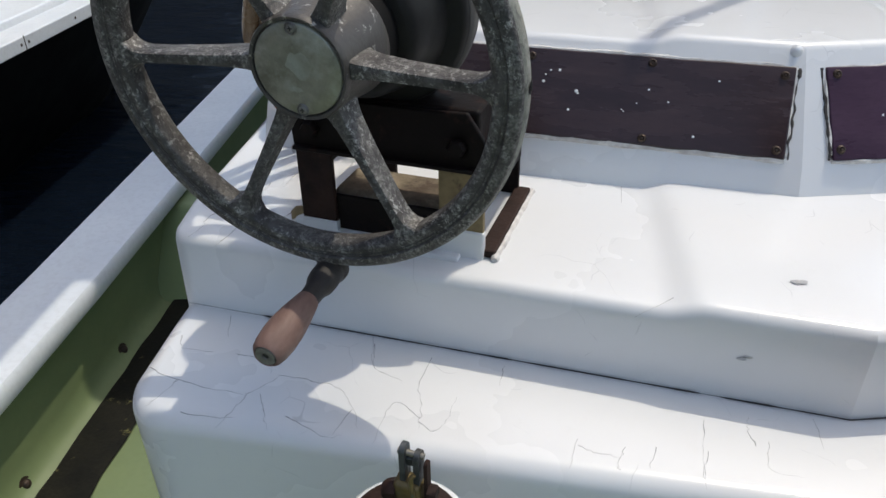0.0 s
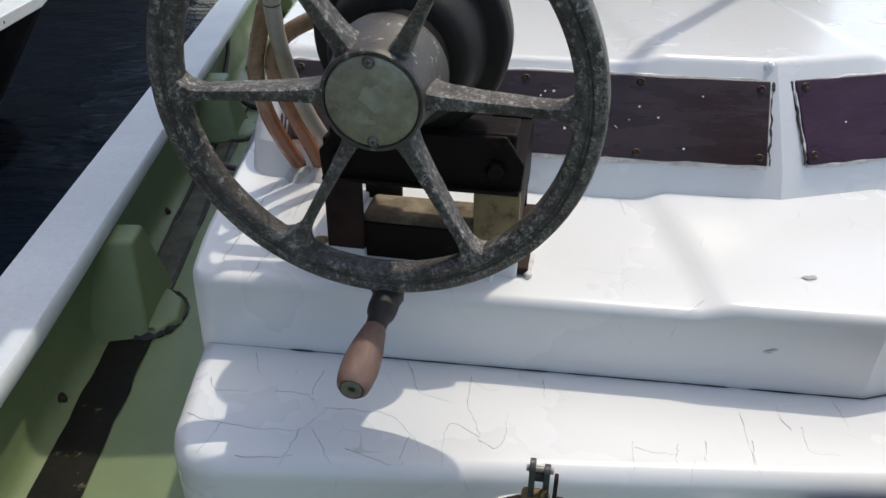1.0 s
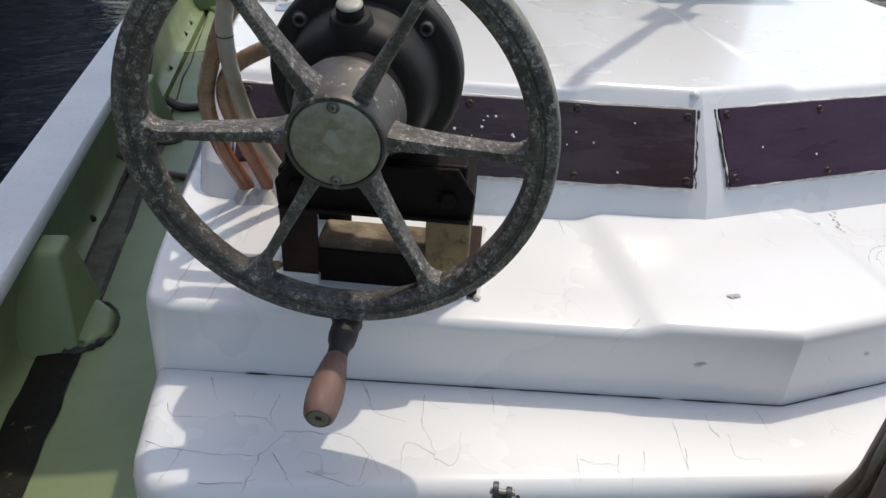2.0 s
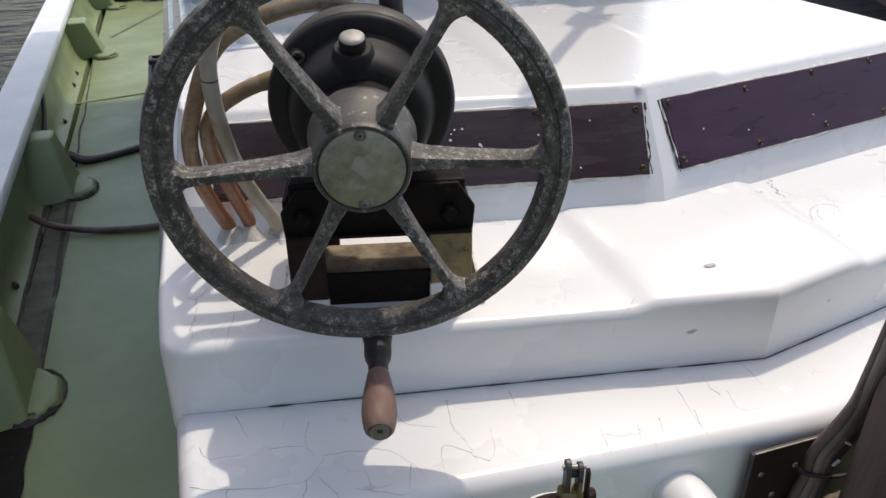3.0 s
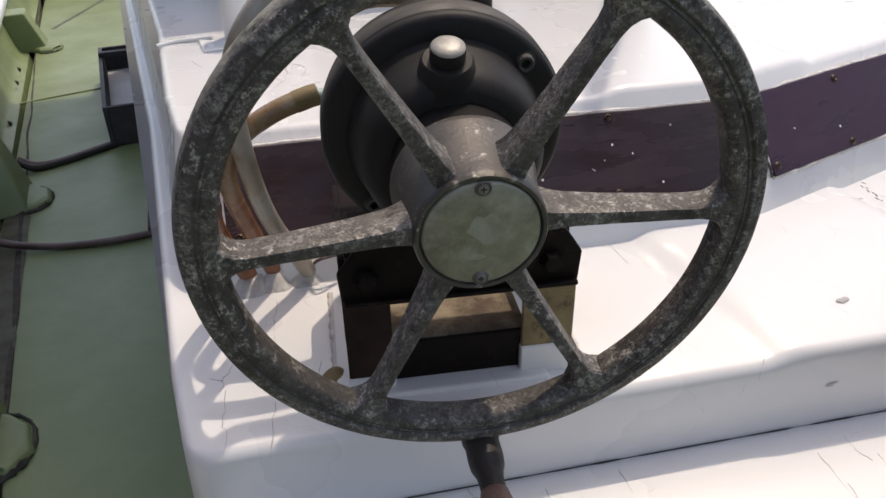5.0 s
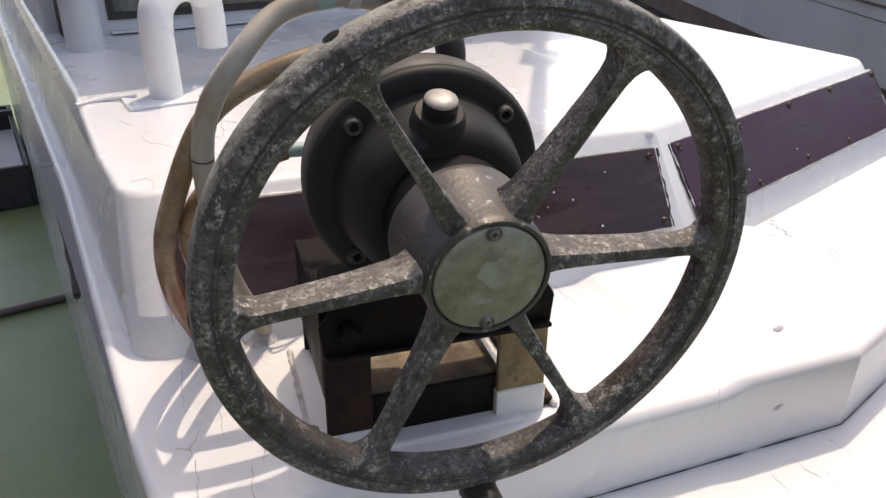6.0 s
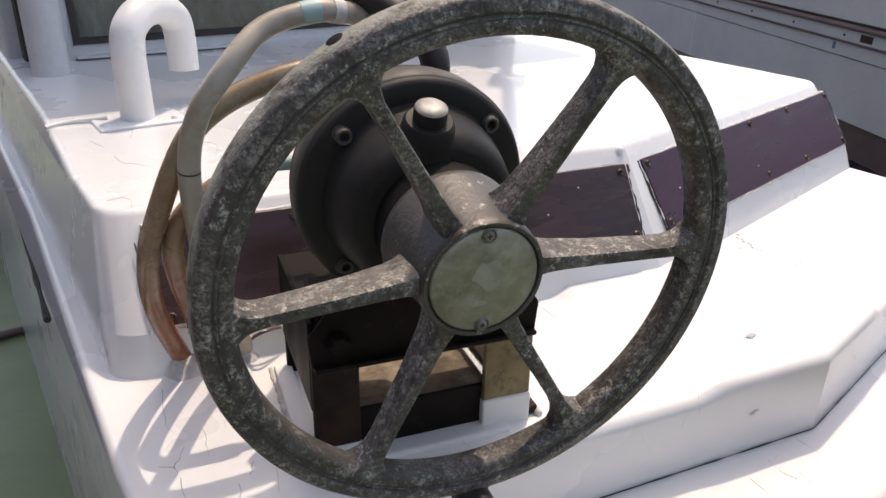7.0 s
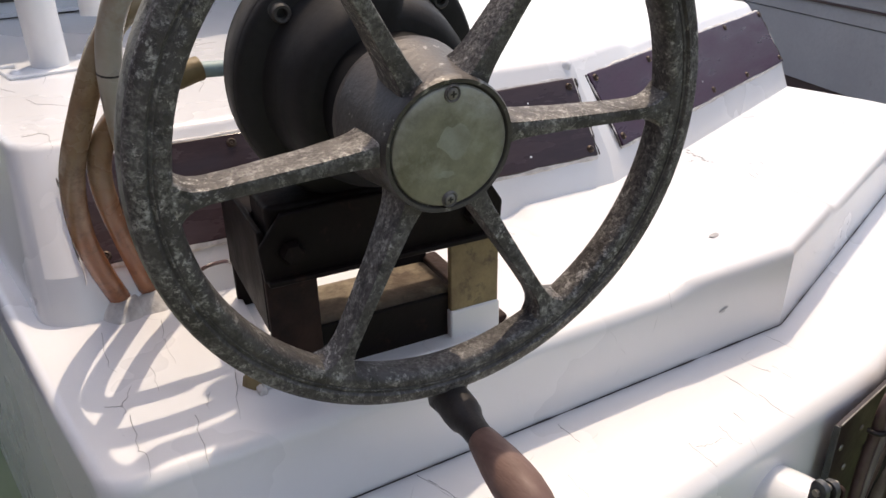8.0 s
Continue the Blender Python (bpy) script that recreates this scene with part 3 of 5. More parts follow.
def front_panel(side, start, stop, screws):
    """A dark panel screwed to a front facet, bedded in cracked sealant."""
    m = front_frame(side)
    half = 0.0705
    bm = bmesh.new()
    n = 24
    top, low = [], []
    for i in range(n + 1):
        u = start + (stop - start) * i / n
        w = 0.0016 * noise.noise(Vector((u * 14, side * 3, 0)))
        top.append((u, half + w))
        low.append((u, -half + w * 0.8))
    loop = low + top[::-1]
    for a, b in ((0.009, "f"), (-0.004, "b")):
        vs = [bm.verts.new(m @ Vector((u, v, a))) for u, v in loop]
        bm.faces.new(vs)
    bm.verts.ensure_lookup_table()
    k = len(loop)
    for i in range(k):
        j = (i + 1) % k
        bm.faces.new((bm.verts[i], bm.verts[j], bm.verts[k + j], bm.verts[k + i]))
    panel = part("window_panel", bm, PANEL if side < 0 else PANEL_SHEEN, trunk, "dark brown panel with paint specks, screwed down", 0.003, 2)
    edge = [m @ Vector((u, v, 0.002)) for u, v in loop]
    edge.append(edge[0])
    fine = []
    for a, b in zip(edge, edge[1:]):
        s = max(2, int((b - a).length / 0.008))
        fine += [a.lerp(b, i / s) for i in range(s)]
    fine = [p + Vector((0, 0, 0.0018 * noise.noise(p * 40))) for p in fine]
    radii = [0.005 + 0.003 * noise.noise(p * 30 + Vector((7, 0, 0))) for p in fine]
    part("sealant_bead", add_tube(bmesh.new(), fine, radii, 7), BEAD, panel, "cracked off-white sealant")
    for k in range(14 if side < 0 else 5):
        u = stop + 0.012 if k < 7 else start + (stop - start) * random.random()
        v = -half + 2 * half * random.random() if k < 7 else random.choice((-1, 1)) * (half + 0.0015)
        d = Vector((0.002, 0.022, 0)) if k < 7 else Vector((0.035, 0.001, 0))
        pts = [m @ (Vector((u, v, 0.004)) + d * s + Vector((random.uniform(-1, 1), random.uniform(-1, 1), 0)) * 0.0025) for s in (-1, -0.3, 0.4, 1)]
        part("torn_sealant", tube_bm(pts, [0.0008, 0.0015, 0.0012, 0.0006], 6, 4, 0.3), DARKGAP if k % 3 else BEAD, panel)
    for u, d in ((start, -0.0035), (stop, 0.0035)):
        pts = [m @ Vector((u + d + random.uniform(-0.0022, 0.0022), half * (-0.98 + 1.96 * i / 11), 0.0055)) for i in range(12)]
        part("open_joint", tube_bm(pts, [random.uniform(0.0008, 0.0034) for i in range(12)], 6, 3, 0.2), DARKGAP, panel, "black gap where the sealant has torn")
    for u in screws:
        for v in (-0.0575, 0.0575):
            du, dv = random.uniform(-0.004, 0.004), random.uniform(-0.003, 0.003)
            f = m @ Matrix.Translation((u + du, v + dv, 0.009))
            bm = lathe_bm([(0, 0.0035), (0.0018, 0.0035), (0.0022, 0.0015), (0.0042, 0.0035), (0.0062, 0.0022), (0.007, 0.0), (0.0095, -0.0002), (0.0095, -0.003)], f, 14)
            part("screw", bm, SCREW, panel)
    for i in range(17 if side < 0 else 3):
        f = m @ Matrix.Translation((random.uniform(start + 0.08, start + 0.45), random.uniform(-0.05, 0.045), 0.0092))
        part("paint_speck", lathe_bm([(0, 0.0008), (random.uniform(0.0011, 0.003), 0.0)], f, 8), WHITE, panel)
    return panel


front_panel(-1, 0.018, 0.812, (0.03, 0.222, 0.415, 0.607, 0.795))
front_panel(1, 0.036, 0.880, (0.05, 0.252, 0.455, 0.645, 0.867))

# dark joint between the steps
for side in (-1, 1):
    pts = [(side * (0.0 + 0.9 * i / 30), -0.4085 + RAKE * 0.9 * i / 30, LOW_TOP + 0.002) for i in range(31)]
    part("joint", tube_bm(pts, [(0.0008 + 0.001 * noise.noise(Vector((i * 0.9, side, 0)))) * (0.3 if i > 25 else 1) for i in range(31)], 6, 3), DARKGAP, trunk, "dark grimy joint")

# small marks and bumps in the gelcoat
MARKS = ((-0.064, -0.316, 0.0075, 0.003), (0.205, -0.10, 0.005, 0.002))
for x, y, a, b in MARKS:
    z = MID_TOP + crown(x) + 0.0006
    bm = bmesh.new()
    for k in range(9):
        f = pose(x + random.uniform(-a, a), y + random.uniform(-b, b), z, 0, 0, random.uniform(-40, 40)) @ Matrix.Diagonal((a * random.uniform(0.35, 0.75), b * random.uniform(0.5, 1.0), 1, 1))
        add_lathe(bm, [(0, 0.0006), (0.6, 0.0005), (1, 0.0)], f, 9)
    part("chip", bm, CHIP, trunk, "grey chip in the white gelcoat")
part("chip_screw", lathe_bm([(0, 0.004), (0.0045, 0.003), (0.0075, 0.0)], frame_to((-0.884, -0.240, 0.845), (-0.3, -0.9, 0.4)), 14), GELCOAT, trunk)
part("chip_screw", lathe_bm([(0, 0.009), (0.006, 0.006), (0.011, 0.0)], frame_to((-0.012, 0.030, 1.062), (0, -0.7, 0.7)), 14), GELCOAT, trunk)


for x, z in ((-0.128, 0.806), (0.132, 0.812)):
    y = -0.4065 + RAKE * abs(x)
    for k in range(3):
        f = frame_to((x + random.uniform(-0.012, 0.012), y - 0.0006, z + random.uniform(-0.006, 0.006)), (0.18 if x > 0 else -0.18, -1, 0.0)) @ Matrix.Diagonal((0.006, 0.0025, 1, 1))
        part("smudge", lathe_bm([(0, 0.0005), (0.7, 0.0004), (1, 0.0)], f, 9), SMUDGE, trunk)


def crack(points, z, r=0.00048):
    pts = [(x, y, z) for x, y in points]
    path = smooth_path(pts, 5)
    for p in path[1:-1]:
        p.x += random.uniform(-0.0021, 0.0021)
        p.y += random.uniform(-0.0021, 0.0021)
    part("hairline_crack", add_tube(bmesh.new(), path, [r * (1 - 0.75 * i / len(path)) for i in range(len(path))], 5, 0.35), CRACK, trunk)


crack(((-0.896, -0.391), (-0.847, -0.413), (-0.790, -0.426), (-0.747, -0.428), (-0.718, -0.396)), LOW_TOP)
crack(((-0.731, -0.429), (-0.717, -0.462), (-0.703, -0.490)), LOW_TOP)
crack(((-0.747, -0.428), (-0.756, -0.460), (-0.767, -0.492)), LOW_TOP)
crack(((-0.847, -0.413), (-0.859, -0.441), (-0.869, -0.464)), LOW_TOP)
crack(((-0.718, -0.391), (-0.670, -0.398), (-0.633, -0.410), (-0.608, -0.442), (-0.595, -0.477)), LOW_TOP)
crack(((-0.608, -0.447), (-0.622, -0.489)), LOW_TOP)
crack(((-0.726, -0.315), (-0.737, -0.356), (-0.729, -0.390)), LOW_TOP)
crack(((-0.603, -0.315), (-0.594, -0.363), (-0.551, -0.389)), LOW_TOP)
crack(((-0.520, -0.337), (-0.530, -0.394), (-0.522, -0.436), (-0.521, -0.471)), LOW_TOP)
crack(((-0.522, -0.459), (-0.501, -0.472), (-0.488, -0.453), (-0.479, -0.412)), LOW_TOP)
crack(((-0.521, -0.453), (-0.554, -0.428), (-0.565, -0.451), (-0.572, -0.501)), LOW_TOP)
crack(((-0.421, -0.345), (-0.426, -0.384)), LOW_TOP)
crack(((-0.330, -0.470), (-0.341, -0.515)), LOW_TOP)
crack(((-0.330, -0.480), (-0.308, -0.490), (-0.283, -0.493)), LOW_TOP)
crack(((-0.275, -0.477), (-0.286, -0.502), (-0.285, -0.512)), LOW_TOP)
crack(((-0.239, -0.474), (-0.250, -0.507)), LOW_TOP)
crack(((-0.180, -0.475), (-0.193, -0.515)), LOW_TOP)
crack(((-0.688, -0.465), (-0.660, -0.478), (-0.632, -0.495), (-0.612, -0.490)), LOW_TOP)
crack(((-0.826, -0.270), (-0.813, -0.318)), LOW_TOP)
crack(((-0.880, -0.320), (-0.869, -0.348), (-0.823, -0.352)), LOW_TOP)
crack(((-0.787, -0.354), (-0.747, -0.362), (-0.733, -0.381)), LOW_TOP)
crack(((-0.820, -0.470), (-0.774, -0.475), (-0.749, -0.471)), LOW_TOP)
crack(((-0.123, -0.460), (-0.126, -0.434), (-0.120, -0.412)), LOW_TOP)
MID = MID_TOP + 0.0002
crack(((-0.777, -0.167), (-0.785, -0.180), (-0.790, -0.195)), MID, 0.0004)
crack(((-0.760, 0.010), (-0.775, -0.037), (-0.783, -0.092)), MID, 0.0004)
crack(((0.277, -0.180), (0.250, -0.205), (0.245, -0.230)), MID, 0.0004)
crack(((-0.252, -0.035), (-0.258, -0.105)), MID, 0.0004)
crack(((0.326, -0.164), (0.275, -0.218)), MID, 0.0004)
crack(((-0.870, -0.120), (-0.856, -0.130), (-0.861, -0.150)), MID, 0.0004)
crack(((-0.856, -0.130), (-0.836, -0.100)), MID, 0.0004)
crack(((0.214, -0.243), (0.248, -0.189), (0.286, -0.170), (0.310, -0.184), (0.290, -0.224)), MID, 0.0004)
crack(((-0.175, -0.423), (-0.187, -0.476), (-0.192, -0.530)), LOW_TOP, 0.00036)
crack(((-0.043, -0.409), (-0.046, -0.458)), LOW_TOP, 0.00036)
crack(((-0.107, -0.454), (-0.115, -0.495), (-0.082, -0.505)), LOW_TOP, 0.00036)
crack(((-0.608, -0.291), (-0.600, -0.352)), LOW_TOP, 0.00036)
crack(((0.076, -0.241), (0.036, -0.293)), LOW_TOP, 0.00036)
crack(((-0.761, 0.444), (-0.760, 0.402), (-0.728, 0.356)), 1.0602, 0.0004)
crack(((-0.693, 0.606), (-0.717, 0.526)), 1.0602, 0.0004)
crack(((-0.819, 0.233), (-0.793, 0.231), (-0.799, 0.171), (-0.817, 0.120)), 1.0602, 0.0004)
crack(((-0.623, 0.459), (-0.644, 0.375), (-0.673, 0.333)), 1.0602, 0.0004)
crack(((-0.778, 0.549), (-0.766, 0.495)), 1.0602, 0.0004)
crack(((-0.808, -0.079), (-0.817, -0.129)), MID, 0.0004)
crack(((-0.855, -0.150), (-0.866, -0.203), (-0.866, -0.229), (-0.875, -0.256)), MID, 0.0004)
crack(((-0.805, -0.194), (-0.820, -0.253), (-0.828, -0.279)), MID, 0.0004)
crack(((-0.736, -0.142), (-0.773, -0.230)), MID, 0.0004)
crack(((-0.825, 0.030), (-0.840, -0.036), (-0.840, -0.065)), MID, 0.0004)
crack(((0.099, -0.263), (0.049, -0.325)), MID, 0.0004)
crack(((0.231, -0.280), (0.161, -0.335)), MID, 0.0004)
crack(((0.128, -0.352), (0.064, -0.395)), MID, 0.0004)
crack(((-0.218, -0.344), (-0.269, -0.388)), MID, 0.0004)
crack(((0.700, -0.152), (0.587, -0.215)), MID, 0.0004)
bm = bmesh.new()
for k in range(9):
    s = k / 8
    f = pose(0.269 - 0.026 * s + random.uniform(-0.006, 0.006), -0.048 - 0.071 * s, MID + 0.0002, 0, 0, random.uniform(30, 110)) @ Matrix.Diagonal((random.uniform(0.002, 0.0055), random.uniform(0.001, 0.0022), 1, 1))
    add_lathe(bm, [(0, 0.0006), (0.6, 0.0005), (1, 0.0)], f, 9)
part("scrape", bm, CRACK, trunk, "grey scrape in the white gelcoat")
crack(((-0.62, 0.36), (-0.60, 0.42), (-0.63, 0.47)), 1.0602, 0.0004)
crack(((-0.55, 0.30), (-0.52, 0.36), (-0.54, 0.43), (-0.50, 0.45)), 1.0602, 0.0004)
crack(((-0.72, 0.33), (-0.69, 0.38)), 1.0602, 0.0004)


# ---- wheelhouse behind the cabin ----
house = thing("wheelhouse", (0, 1.1, 1.06), "weathered white boat wheelhouse with a dark front window", "wheelhouse", kind="structure")
HL, HR, HB, HT = -0.79, 0.83, 4.35, 2.45


def wall_y(z):
    return 1.335 + (z - 1.06) * 0.10


def raked(x0, x1, z0, z1, thick=0.05, out=0.0):
    """A slab in the plane of the raked front wall."""
    bm = bmesh.new()
    vs = []
    for off in (-out, thick):
        for x, z in ((x0, z0), (x1, z0), (x1, z1), (x0, z1)):
            vs.append(bm.verts.new((x, wall_y(z) + off, z)))
    for f in ((0, 1, 2, 3), (7, 6, 5, 4), (0, 4, 5, 1), (1, 5, 6, 2), (2, 6, 7, 3), (3, 7, 4, 0)):
        bm.faces.new([vs[i] for i in f])
    return bm


SILL = 1.098
bm = raked(-0.70, HR - 0.05, 1.05, SILL)
for x0, x1, z0, z1 in ((-0.70, -0.655, SILL, 1.95), (0.265, 0.34, SILL, 1.95), (0.74, HR - 0.05, SILL, 1.95), (-0.70, HR - 0.05, 1.95, HT)):
    b2 = raked(x0, x1, z0, z1)
    me = bpy.data.meshes.new("t")
    b2.to_mesh(me)
    b2.free()
    bm.from_mesh(me)
    bpy.data.meshes.remove(me)
part("front_wall", bm, GREYWHITE, house)
for x0, x1 in ((-0.655, 0.265), (0.34, 0.74)):
    w = part("window", raked(x0, x1, SILL, 1.95, 0.012, -0.02), GLASS, house, "dark window pane with reflection patches in its colour")
    f = bmesh.new()
    for a, b, c, d in ((x0, x1, SILL, SILL + 0.016), (x0, x1, 1.934, 1.95), (x0, x0 + 0.018, SILL + 0.016, 1.934), (x1 - 0.018, x1, SILL + 0.016, 1.934)):
        b2 = raked(a, b, c, d, 0.02, 0.006)
        me = bpy.data.meshes.new("t")
        b2.to_mesh(me)
        b2.free()
        f.from_mesh(me)
        bpy.data.meshes.remove(me)
    part("frame", f, RUBBER, w, "black rubber window frame")
part("sill", raked(-0.655, 0.735, 1.064, 1.072, 0.01, 0.02), GREYWHITE, house, "", 0.003)
part("sill_seam", raked(-0.655, 0.735, 1.056, 1.0635, 0.01, 0.004), DARKGAP, house)
pillar = [(-0.738, 1.18 + 0.035 * (z - 1.06), z) for z in (1.05, 1.5, 2.0, 2.46)]
part("corner_post", tube_bm(pillar, 0.043, 24, 4), GREYWHITE, house, "round weathered white corner post")
part("corner_web", box_bm((-0.715, 1.285, 1.755), (0.02, 0.14, 1.41)), GREYWHITE, house, "", 0.004)
part("side_gap", box_bm((-0.762, 1.40, 1.755), (0.012, 0.06, 1.39)), DARKGAP, house, "dark gap beside the corner post")
part("side_wall", box_bm((HL + 0.012, (1.43 + HB) / 2, (0.9 + HT) / 2), (0.05, HB - 1.43, HT - 0.9)), GREYWHITE, house, "", 0.01)
part("side_wall", box_bm((HR - 0.025, (1.34 + HB) / 2, (0.9 + HT) / 2), (0.05, HB - 1.34, HT - 0.9)), GREYWHITE, house, "", 0.01)
part("back_wall", box_bm((0.02, HB - 0.03, (0.9 + HT) / 2), (HR - HL - 0.11, 0.05, HT - 0.9)), GREYWHITE, house)
part("roof", box_bm((0.10, (1.16 + 5.02) / 2, HT + 0.025), (1.96, 5.02 - 1.16, 0.05)), GREYWHITE, house, "", 0.015)
# unseen board, added to throw shade over the port capping rail
part("added_shade_board", box_bm((-0.993, (0.72 + 5.55) / 2, HT + 0.025), (0.222, 5.55 - 0.72, 0.04)), GREYWHITE, house, "", 0.01)

boom = thing("roof_boom", (0.83, 1.3, 2.48), "slim pole with a lamp box reaching out from the wheelhouse roof", "boom")
part("pole", tube_bm([(0.86, 1.25, 2.50), (0.78, 1.16, 2.525), (0.55, 0.86, 2.525), (0.25, 0.487, 2.525)], 0.017, 12, 5), STEEL, boom)
part("lamp_box", box_bm((0, 0, 0), (0.085, 0.21, 0.07), pose(0.66, 1.0, 2.525, 0, 0, -41)), GREYWHITE, boom, "", 0.01)


# ---- gooseneck vent pipe ----
vent = thing("gooseneck_vent", (-0.672, 0.645, 1.06), "white painted gooseneck vent pipe on a flange plate", "vent pipe")
arc = [(-0.672, 0.645, 1.05), (-0.672, 0.648, 1.12), (-0.672, 0.65, 1.185)]
for k in range(1, 8):
    t = math.pi * k / 8
    arc.append((-0.672 + 0.066 * (1 - math.cos(t)), 0.65 + 0.06 * (1 - math.cos(t)), 1.197 + 0.06 * math.sin(t)))
arc += [(-0.54, 0.77, 1.18), (-0.54, 0.77, 1.125)]
part("pipe", tube_bm(arc, 0.031, 24, 6), WHITE, vent, "glossy white bent pipe")
part("flange", box_bm((-0.672, 0.645, 1.0625), (0.16, 0.11, 0.007), None), WHITE, vent, "", 0.0034)
for dx, dy in ((-0.065, 0.03), (0.06, -0.035), (0.06, 0.035), (-0.065, -0.03)):
    part("bolt", lathe_bm([(0, 0.006), (0.006, 0.005), (0.009, 0.0)], Matrix.Translation((-0.672 + dx, 0.645 + dy, 1.066)), 12), WHITE, vent)
cord = [(-0.83, 0.675, 1.062), (-0.79, 0.685, 1.064), (-0.75, 0.675, 1.066), (-0.725, 0.66, 1.070)]
whole("cord", tube_bm(cord, 0.004, 8, 6), WHITE, "thin white cord lying on the cabin top", "cord")


# ---- helm: steering wheel ----
HUB = Vector((-0.641, -0.4045, 1.1605))
YAW, TIP = radians(-13.4), radians(-4.6)
AXIS = Vector((math.sin(YAW) * math.cos(TIP), -math.cos(YAW) * math.cos(TIP), math.sin(TIP)))
WF = frame_to(HUB, AXIS)          # local x to the right, y up, z out of the hub plate

wheel = thing("steering_wheel", WF @ Vector((0, -0.24, 0)), "weathered cast alloy steering wheel with six spokes and crank handle", "steering wheel")
R_OUT, R_IN, Z_F, Z_B = 0.2365, 0.2055, 0.012, -0.024
rim = [(R_OUT, Z_B + 0.006), (R_OUT + 0.0008, -0.006), (R_OUT, Z_F - 0.005), (R_OUT - 0.0014, Z_F - 0.0012), (R_OUT - 0.0042, Z_F), (0.2245, Z_F + 0.0010),
       (0.2232, Z_F - 0.0002), (0.2227, Z_F - 0.0012), (0.2218, Z_F - 0.0014), (0.2209, Z_F - 0.0006), (0.2194, Z_F - 0.0004), (0.2189, Z_F - 0.0013), (0.2182, Z_F - 0.0014), (0.2175, Z_F - 0.0008),
       (0.2105, Z_F - 0.0016), (R_IN + 0.0022, Z_F - 0.0036), (R_IN + 0.0006, Z_F - 0.0062), (R_IN, -0.002), (R_IN + 0.001, -0.014), (R_IN + 0.008, Z_B + 0.002), (R_IN + 0.014, Z_B), (R_OUT - 0.006, Z_B)]
rim_ob = part("rim", lathe_bm(rim, WF, 128, True), CAST, wheel, "pitted grey cast rim, paint worn off")

part("rim_band", lathe_bm([(R_OUT - 0.001, Z_B + 0.007), (R_OUT + 0.0016, Z_B + 0.010), (R_OUT + 0.0022, -0.006), (R_OUT + 0.0016, Z_F - 0.009), (R_OUT - 0.001, Z_F - 0.006)], WF, 128), BANDGREY, rim_ob, "grey-green weathered outer band")


def spoke(angle):
    """A tapered arm from hub to rim: a rounded bar with flared ends."""
    bm = bmesh.new()
    m = WF @ Matrix.Rotation(radians(angle), 4, "Z")
    rings = []
    for r, w, t, z in ((0.046, 0.0135, 0.0275, -0.0340), (0.0545, 0.0113, 0.0245, -0.0312), (0.0595, 0.0101, 0.0225, -0.0292), (0.065, 0.0092, 0.0205, -0.0272), (0.071, 0.0086, 0.0192, -0.0256), (0.079, 0.0080, 0.0180, -0.0238), (0.11, 0.0068, 0.0162, -0.0185), (0.165, 0.0060, 0.0142, -0.0105),
                       (0.186, 0.0062, 0.0138, -0.0078), (0.195, 0.0080, 0.0136, -0.0066), (0.2015, 0.0118, 0.0136, -0.0058), (0.2085, 0.0195, 0.0145, -0.0055)):
        ring = []
        for sx, sz in ((-1, -0.86), (-0.82, -1), (0.82, -1), (1, -0.86), (1, 0.80), (0.84, 0.98), (0.3, 1.02), (-0.3, 1.02), (-0.84, 0.98), (-1, 0.80)):
            ring.append(bm.verts.new(m @ Vector((r, sx * w, z + sz * t))))
        rings.append(ring)
    for a, b in zip(rings, rings[1:]):
        for k in range(10):
            bm.faces.new((a[k], a[(k + 1) % 10], b[(k + 1) % 10], b[k]))
    bm.faces.new(rings[0][::-1])
    bm.faces.new(rings[-1])
    ob = creased(part("spoke", bm, CAST, wheel), 24)
    # flat disc in black paints the shade inside a drilled hole
    hole = m @ Matrix.Translation((R_OUT + 0.0022, 0, -0.008)) @ Matrix.Rotation(radians(90), 4, "Y")
    part("rim_hole", lathe_bm([(0.0066, 0.0004), (0.0058, 0.0007), (0.0, 0.0007)], hole, 16), HULLBLACK_AND_SHADE, rim_ob, "drilled hole drawn as a flat black disc")


for k in range(6):
    spoke(60 * k + 1.0)

hub_profile = [(0.050, -0.003), (0.0515, 0.0005), (0.0545, 0.001), (0.056, -0.002), (0.0565, -0.008), (0.0575, -0.03), (0.061, -0.055), (0.0655, -0.076), (0.0665, -0.083), (0.064, -0.087), (0.03, -0.087), (0.03, -0.003)]
part("hub", lathe_bm(hub_profile, WF, 72, True), CASTLIGHT, wheel, "scuffed grey hub boss")
plate = part("cover_plate", lathe_bm([(0, 0.0012), (0.03, 0.0012), (0.0475, 0.0008), (0.0492, -0.0004), (0.0495, -0.004), (0, -0.004)], WF, 72), PLATE, wheel, "greenish worn cover plate")
bm = bmesh.new()
for cx, cy, w, h in ((0.004, 0.006, 0.015, 0.0125), (-0.005, -0.021, 0.009, 0.003)):
    ring = [bm.verts.new(WF @ Vector((cx + w * (1 + 0.45 * noise.noise(Vector((q * 1.7, cx * 99, 1)))) * math.cos(q), cy + h * (1 + 0.5 * noise.noise(Vector((q * 2.1, cy * 99, 4)))) * math.sin(q), 0.00145))) for q in [2 * math.pi * k / 28 for k in range(28)]]
    bm.faces.new(ring)
part("faded_label", bm, surface("faded_sticker", (0.305, 0.312, 0.255), (0.21, 0.205, 0.155), 60, 0.4, bump=0.05, grain=300), plate, "faded unreadable sticker")
